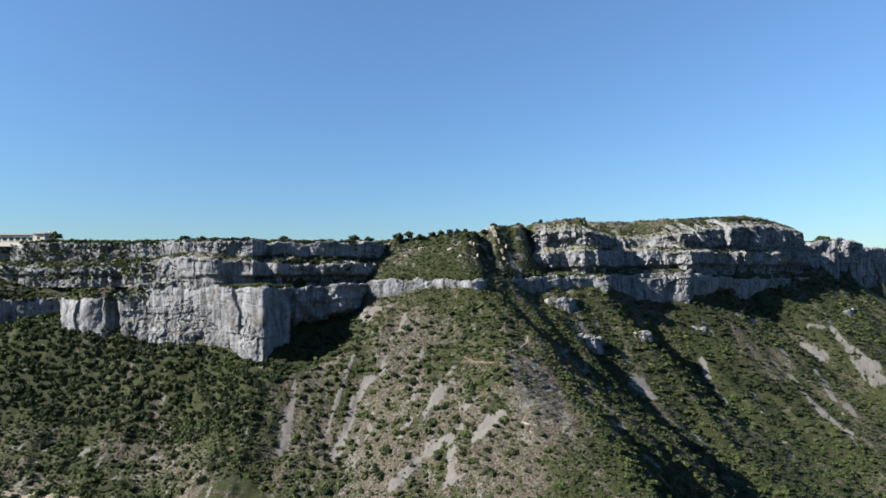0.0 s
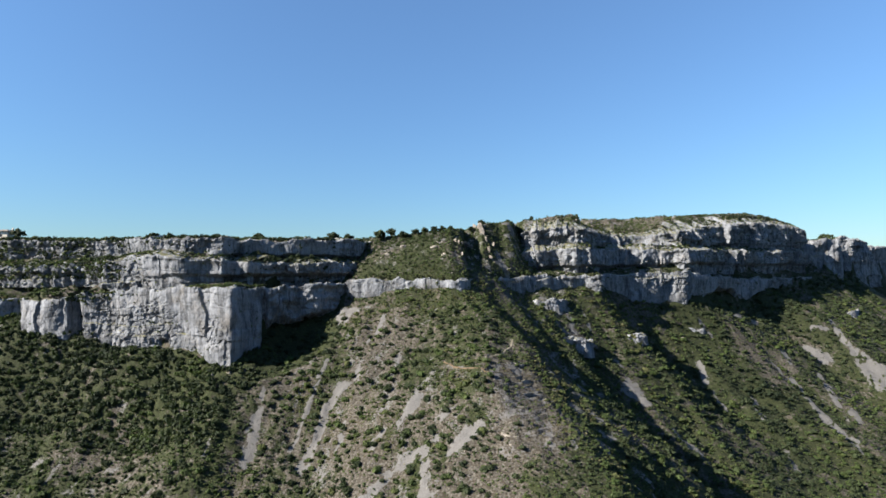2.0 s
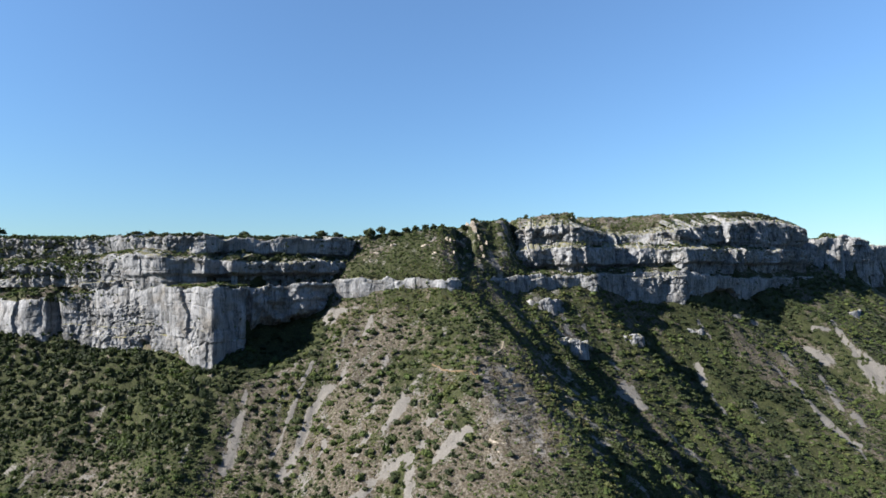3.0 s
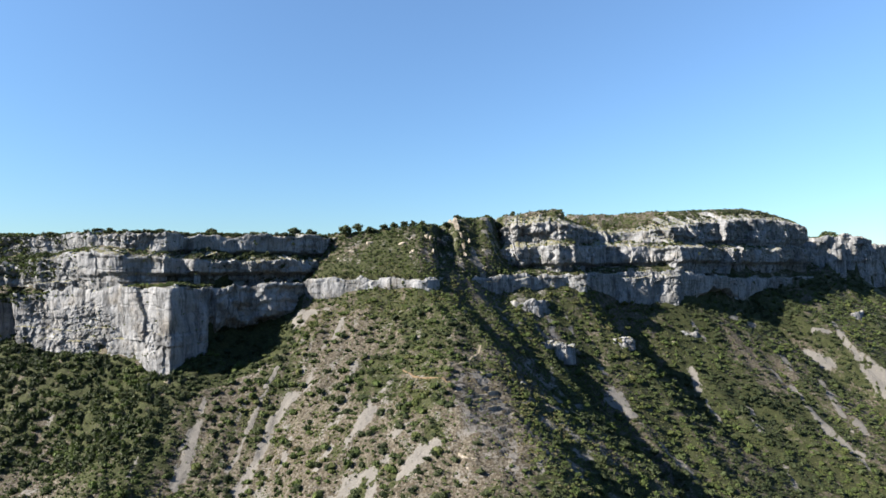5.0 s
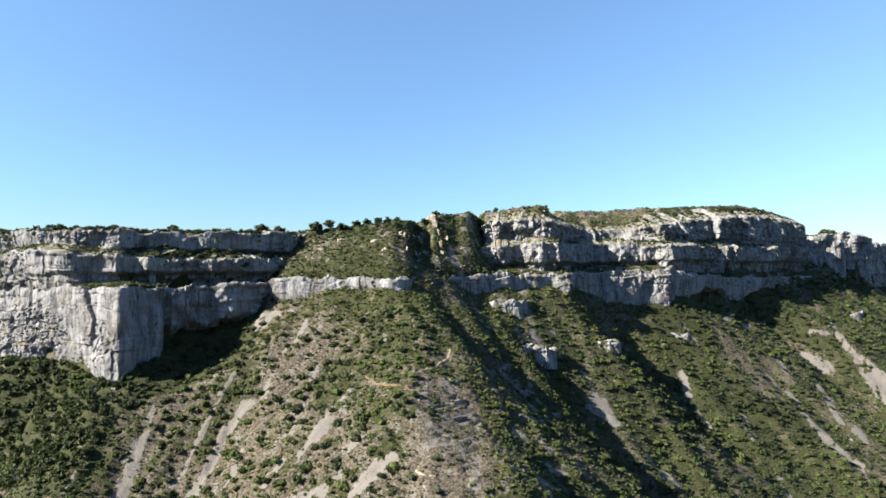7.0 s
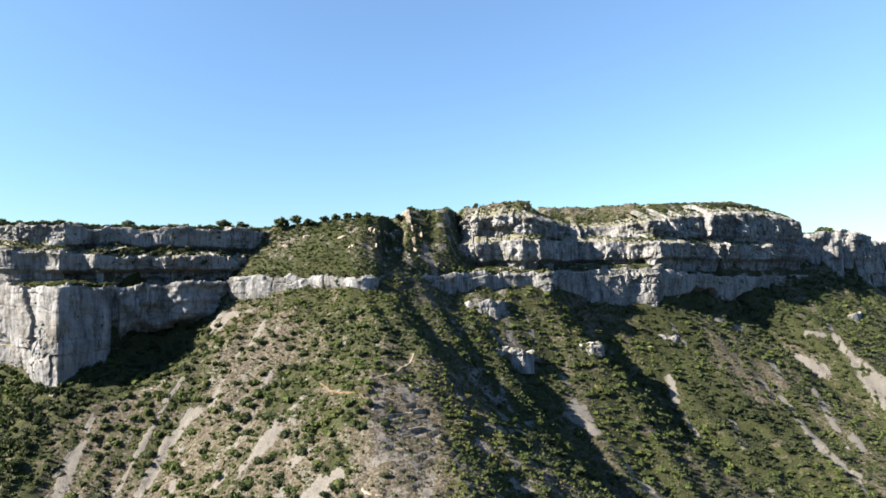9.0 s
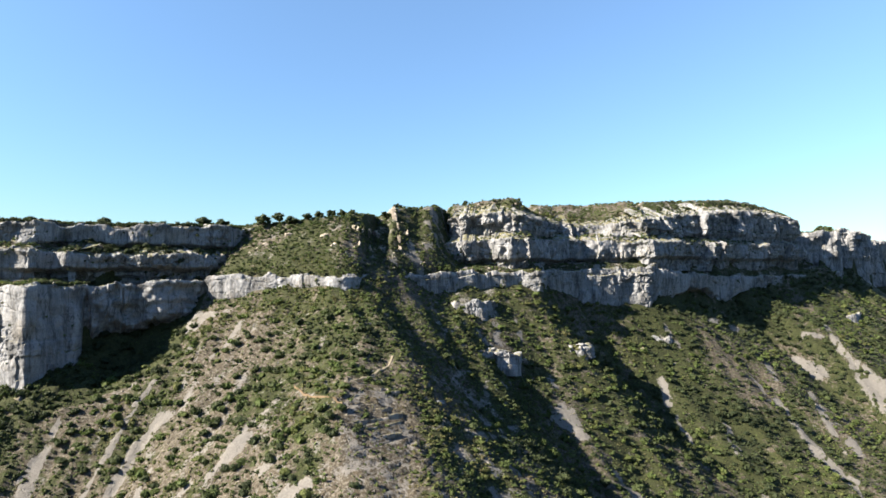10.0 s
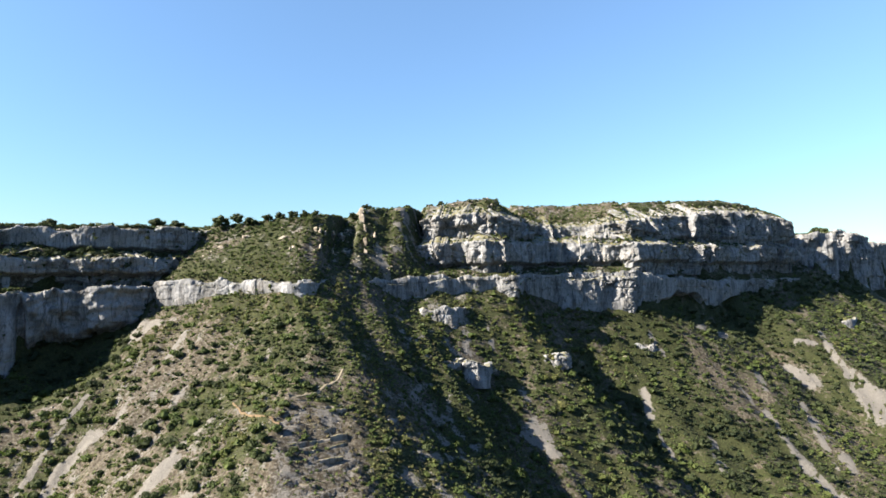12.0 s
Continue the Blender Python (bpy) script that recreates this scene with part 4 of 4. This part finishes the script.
def ribbon(name, line, width, mat, label):
    """A trodden way laid on the ground, a hand's breadth thick."""
    p = np.array(line, float)
    s = np.concatenate([[0], np.cumsum(np.hypot(*np.diff(p, axis=0).T))])
    t = np.arange(0, s[-1], 0.5)
    x, y = np.interp(t, s, p[:, 0]), np.interp(t, s, p[:, 1])
    k = np.hanning(17) / np.hanning(17).sum()
    x, y = (np.convolve(np.pad(a, 8, "edge"), k, "valid") for a in (x, y))
    x, y = x + 0.3 * fbm(t / 5, 1, 0, 2, 3), y + 0.3 * fbm(t / 5, 2, 0, 2, 4)
    tx, ty = np.gradient(x), np.gradient(y)
    n = np.hypot(tx, ty)
    w = width * (1 + 0.35 * fbm(t / 4, 5, 0, 2, 5))
    rows = []
    for a, up in ((-0.55, -0.6), (-0.5, 0.28), (-0.2, 0.34), (0.2, 0.34), (0.5, 0.28), (0.55, -0.6)):
        qx, qy = x - ty / n * w * a, y + tx / n * w * a
        z = np.maximum(ground_height(qx, qy), ground_height(x, y) - 0.3)
        rows.append(np.stack([qx, qy, z + up], 1))
    ob = new(name, mesh_from(name, np.concatenate(rows), grid_faces(6, len(t)), mat, True))
    return tagged(ob, label, "path", kind="structure")


ribbon("footpath", WAYS[0], 0.95, TRACK, "pale narrow footpath across the spur's crest")
ribbon("footpath", WAYS[1], 0.5, CLAY, "thin brown trodden footpath down the spur")
ribbon("road", [(-300, 330), (-262, 326), (-241, 323), (-218, 319), (-190, 312)], 3.0, TRACK, "pale unpaved road at the foot of the slope")

# ---- trees on the rim ----


def limb(bm, a, b, r0, r1, sides=7):
    a, b = Vector(a), Vector(b)
    m = Matrix.Translation((a + b) / 2) @ (b - a).to_track_quat("Z", "Y").to_matrix().to_4x4()
    bmesh.ops.create_cone(bm, cap_ends=True, segments=sides, radius1=r0, radius2=r1, depth=(b - a).length, matrix=m)


def tree(x, y, height, spread_, label, seed):
    """A tapered trunk with limbs and a crown of leaf clumps with gaps."""
    r = np.random.default_rng(seed)
    base = new("tree")
    z = float(ground_height(np.array([x], float), np.array([y], float))[0])
    base.matrix_world = pose(x, y, z - 0.2)
    tagged(base, label, "tree", "trees on the rim")
    fork = height * 0.25
    bm = bmesh.new()
    limb(bm, (0, 0, -0.3), (0.1, 0, fork * 0.5), 0.045 * height, 0.036 * height)
    limb(bm, (0.1, 0, fork * 0.5), (0.0, 0.1, fork), 0.036 * height, 0.028 * height)
    part("trunk", bm, BARK, base)
    tips = []
    for k in range(6):
        a = k * 1.05 + r.uniform(-0.3, 0.3)
        tip = (spread_ * 0.32 * math.cos(a), spread_ * 0.32 * math.sin(a), height * r.uniform(0.36, 0.72))
        bm = bmesh.new()
        limb(bm, (0, 0.1, fork * r.uniform(0.75, 1.0)), tip, 0.018 * height, 0.007 * height, 5)
        part("limb", bm, BARK, base)
        tips.append(np.array(tip))
    tips += [np.array([0, 0, height * 0.8]), np.array([0, 0, height * 0.5])]
    vs, fs, n = [], [], 0
    for tip in tips:
        for _ in range(3):
            c = tip + r.standard_normal(3) * (0.09 * spread_, 0.09 * spread_, 0.06 * height)
            rad = spread_ * r.uniform(0.12, 0.20)
            w = ICO1[0] * rad * (1 + 0.25 * r.standard_normal((len(ICO1[0]), 1))) * (1, 1, 0.75) + c
            vs.append(w), fs.append(ICO1[1] + n)
            n += len(w)
            for _ in range(34):
                d = r.standard_normal(3)
                d /= np.linalg.norm(d)
                e = r.standard_normal((3, 3)) * 0.26
                vs.append(c + d * rad * r.uniform(0.85, 1.45) * (1, 1, 0.8) + e - e.mean(0)), fs.append(np.array([[n, n + 1, n + 2]]))
                n += 3
    v = np.vstack(vs)
    crown = new("crown", mesh_from("crown", v, np.vstack(fs), LEAF, tint=np.full(len(v), r.uniform(0.05, 0.35))))
    crown.parent = base
    return base


OAK, PINE = "dark green oak standing on the plateau rim", "small dark juniper on the plateau rim"
for k, (x, y, h, w, label) in enumerate((
    (-33, 458, 7.5, 9, OAK), (-24, 460, 6.0, 7, OAK), (-66, 452, 5.5, 8, OAK), (-15, 456, 5.0, 7, OAK), (-6, 457, 4.5, 6, OAK), (1, 458, 4.0, 6, OAK), (8, 459, 4.5, 5, OAK),
    (14, 462, 5.0, 5, OAK), (20, 462, 3.5, 4, PINE), (38, 491, 5.5, 4.5, PINE), (46, 493, 5.0, 5.5, PINE), (-44, 456, 5.5, 7, OAK), (92, 530, 4.5, 4, PINE), (-118, 440, 4.0, 6, OAK),
    (-190, 436, 4.0, 7, OAK), (-293, 446, 9.0, 8, OAK), (-287, 444, 6.0, 7, OAK), (-55, 452, 4.5, 7, OAK), (70, 516, 3.5, 4, PINE), (476, 726, 7, 12, OAK), (484, 730, 6, 10, OAK))):
    tree(x, y, h, w, label, k)

# low oak thicket between the trees on the spur's brow
x = rng.uniform(-75, 34, 240)
y = np.where(x < -46, 452 + 0.3 * (x + 40) + rng.uniform(-2, 14, 240), 446 + rng.uniform(0, 12, 240))
size = rng.uniform(0.7, 1.5, 240)
v, f, t = scatter(BUSH, np.stack([x, y, ground_height(x, y) - 0.4], 1), size, size * rng.uniform(0.9, 1.3, 240), rng.uniform(0.15, 0.5, 240))
tagged(new("thicket", mesh_from("thicket", v, f, LEAF, tint=t)), "dense low oak thicket along the plateau brow", "scrub", kind="stuff")

# the hedge of low oaks along the western rim
x = rng.uniform(-330, -62, 330)
y = np.interp(x, WEST_RIM.ox, WEST_RIM.oy) + rng.uniform(2, 9, 330)
size = rng.uniform(0.9, 2.0, 330) * (0.75 + 0.5 * rng.uniform(0, 1, 330) ** 3)
v, f, t = scatter(BUSH, np.stack([x, y, ground_height(x, y, edge=1.0) - 0.2], 1), size, size * rng.uniform(0.9, 1.5, 330), rng.uniform(0.0, 0.35, 330))
tagged(new("thicket", mesh_from("thicket", v, f, LEAF, tint=t)), "dark row of low oaks along the western plateau rim", "scrub", kind="stuff")

# ---- single shrubs on the spur ----
HEDGE = []
for k in range(10):
    v, f = shrub_shape(6, 190, 0.15)
    HEDGE.append(mesh_from("shrub", v, f, LEAF, tint=np.full(len(v), 0.12 + 0.07 * k)))
done = 0
for k in range(1500):
    x, y = rng.uniform(-85, 62), rng.uniform(272, 385)
    if done == 170:
        break
    sc, _, _, lush = cover(np.array([x]), np.array([y]))
    if sc[0] > 0.45 or lush[0] < 0.3:
        continue
    s = rng.uniform(1.3, 2.7)
    ob = new("shrub", HEDGE[rng.integers(10)])
    ob.matrix_world = Matrix.Translation((x, y, float(ground_height(np.array([x]), np.array([y]))[0]) - 0.15)) @ Matrix.Rotation(rng.uniform(0, 6.28), 4, "Z") @ Matrix.Diagonal((s, s, s * rng.uniform(0.8, 1.15), 1))
    tagged(ob, "rounded green shrub growing on the scree slope", "shrub", "shrubs on the spur")
    done += 1

# ---- the building on the rim ----
house = new("building")
house.matrix_world = pose(-300, 452, 31.2, 0, 0, 6)
tagged(house, "long low cream building with a shallow brown roof", "building")
bm = bmesh.new()
box(bm, -46, -6, -2, -8, 6, 6.2)
part("main_wall", bm, PLASTER, house)
bm = bmesh.new()
box(bm, -8.003, -8, -2, 0, 5, 7.0)
part("wing_wall", bm, PLASTER, house, "paler plastered end wing")
for x0, x1, y0, y1, zz in ((-47, -8.6, -7.2, 7.2, 6.2), (-8.6, 0.9, -8.9, 5.9, 7.0)):
    bm = bmesh.new()
    box(bm, x0, y0, zz, x1, y1, zz + 0.35)
    bmesh.ops.bevel(bm, geom=bm.edges[:], offset=0.08, segments=1, affect="EDGES")
    r = bmesh.ops.create_cone(bm, cap_ends=True, segments=4, radius1=0.7072, radius2=0.25, depth=1.0, matrix=Matrix.Translation(((x0 + x1) / 2, (y0 + y1) / 2, zz + 1.0)) @ Matrix.Diagonal((x1 - x0, y1 - y0, 1.3, 1)) @ Matrix.Rotation(radians(45), 4, "Z"))
    part("roof", bm, ROOFING, house)
for k in range(8):
    bm = bmesh.new()
    box(bm, -44 + 4.5 * k, -6.05, 2.2, -41.2 + 4.5 * k, -5.95, 4.6)
    w = part("window", bm, DARK, house)
    bm = bmesh.new()
    box(bm, -44.2 + 4.5 * k, -6.25, 2.0, -41.0 + 4.5 * k, -5.98, 2.2)
    part("sill", bm, PLASTER, w)
bm = bmesh.new()
box(bm, -5.4, -8.06, 3.0, -3.4, -7.94, 5.0)
part("window", bm, DARK, house)
bm = bmesh.new()
box(bm, -2, 1, 8.2, -1, 2, 10.2)
part("chimney", bm, PLASTER, house)
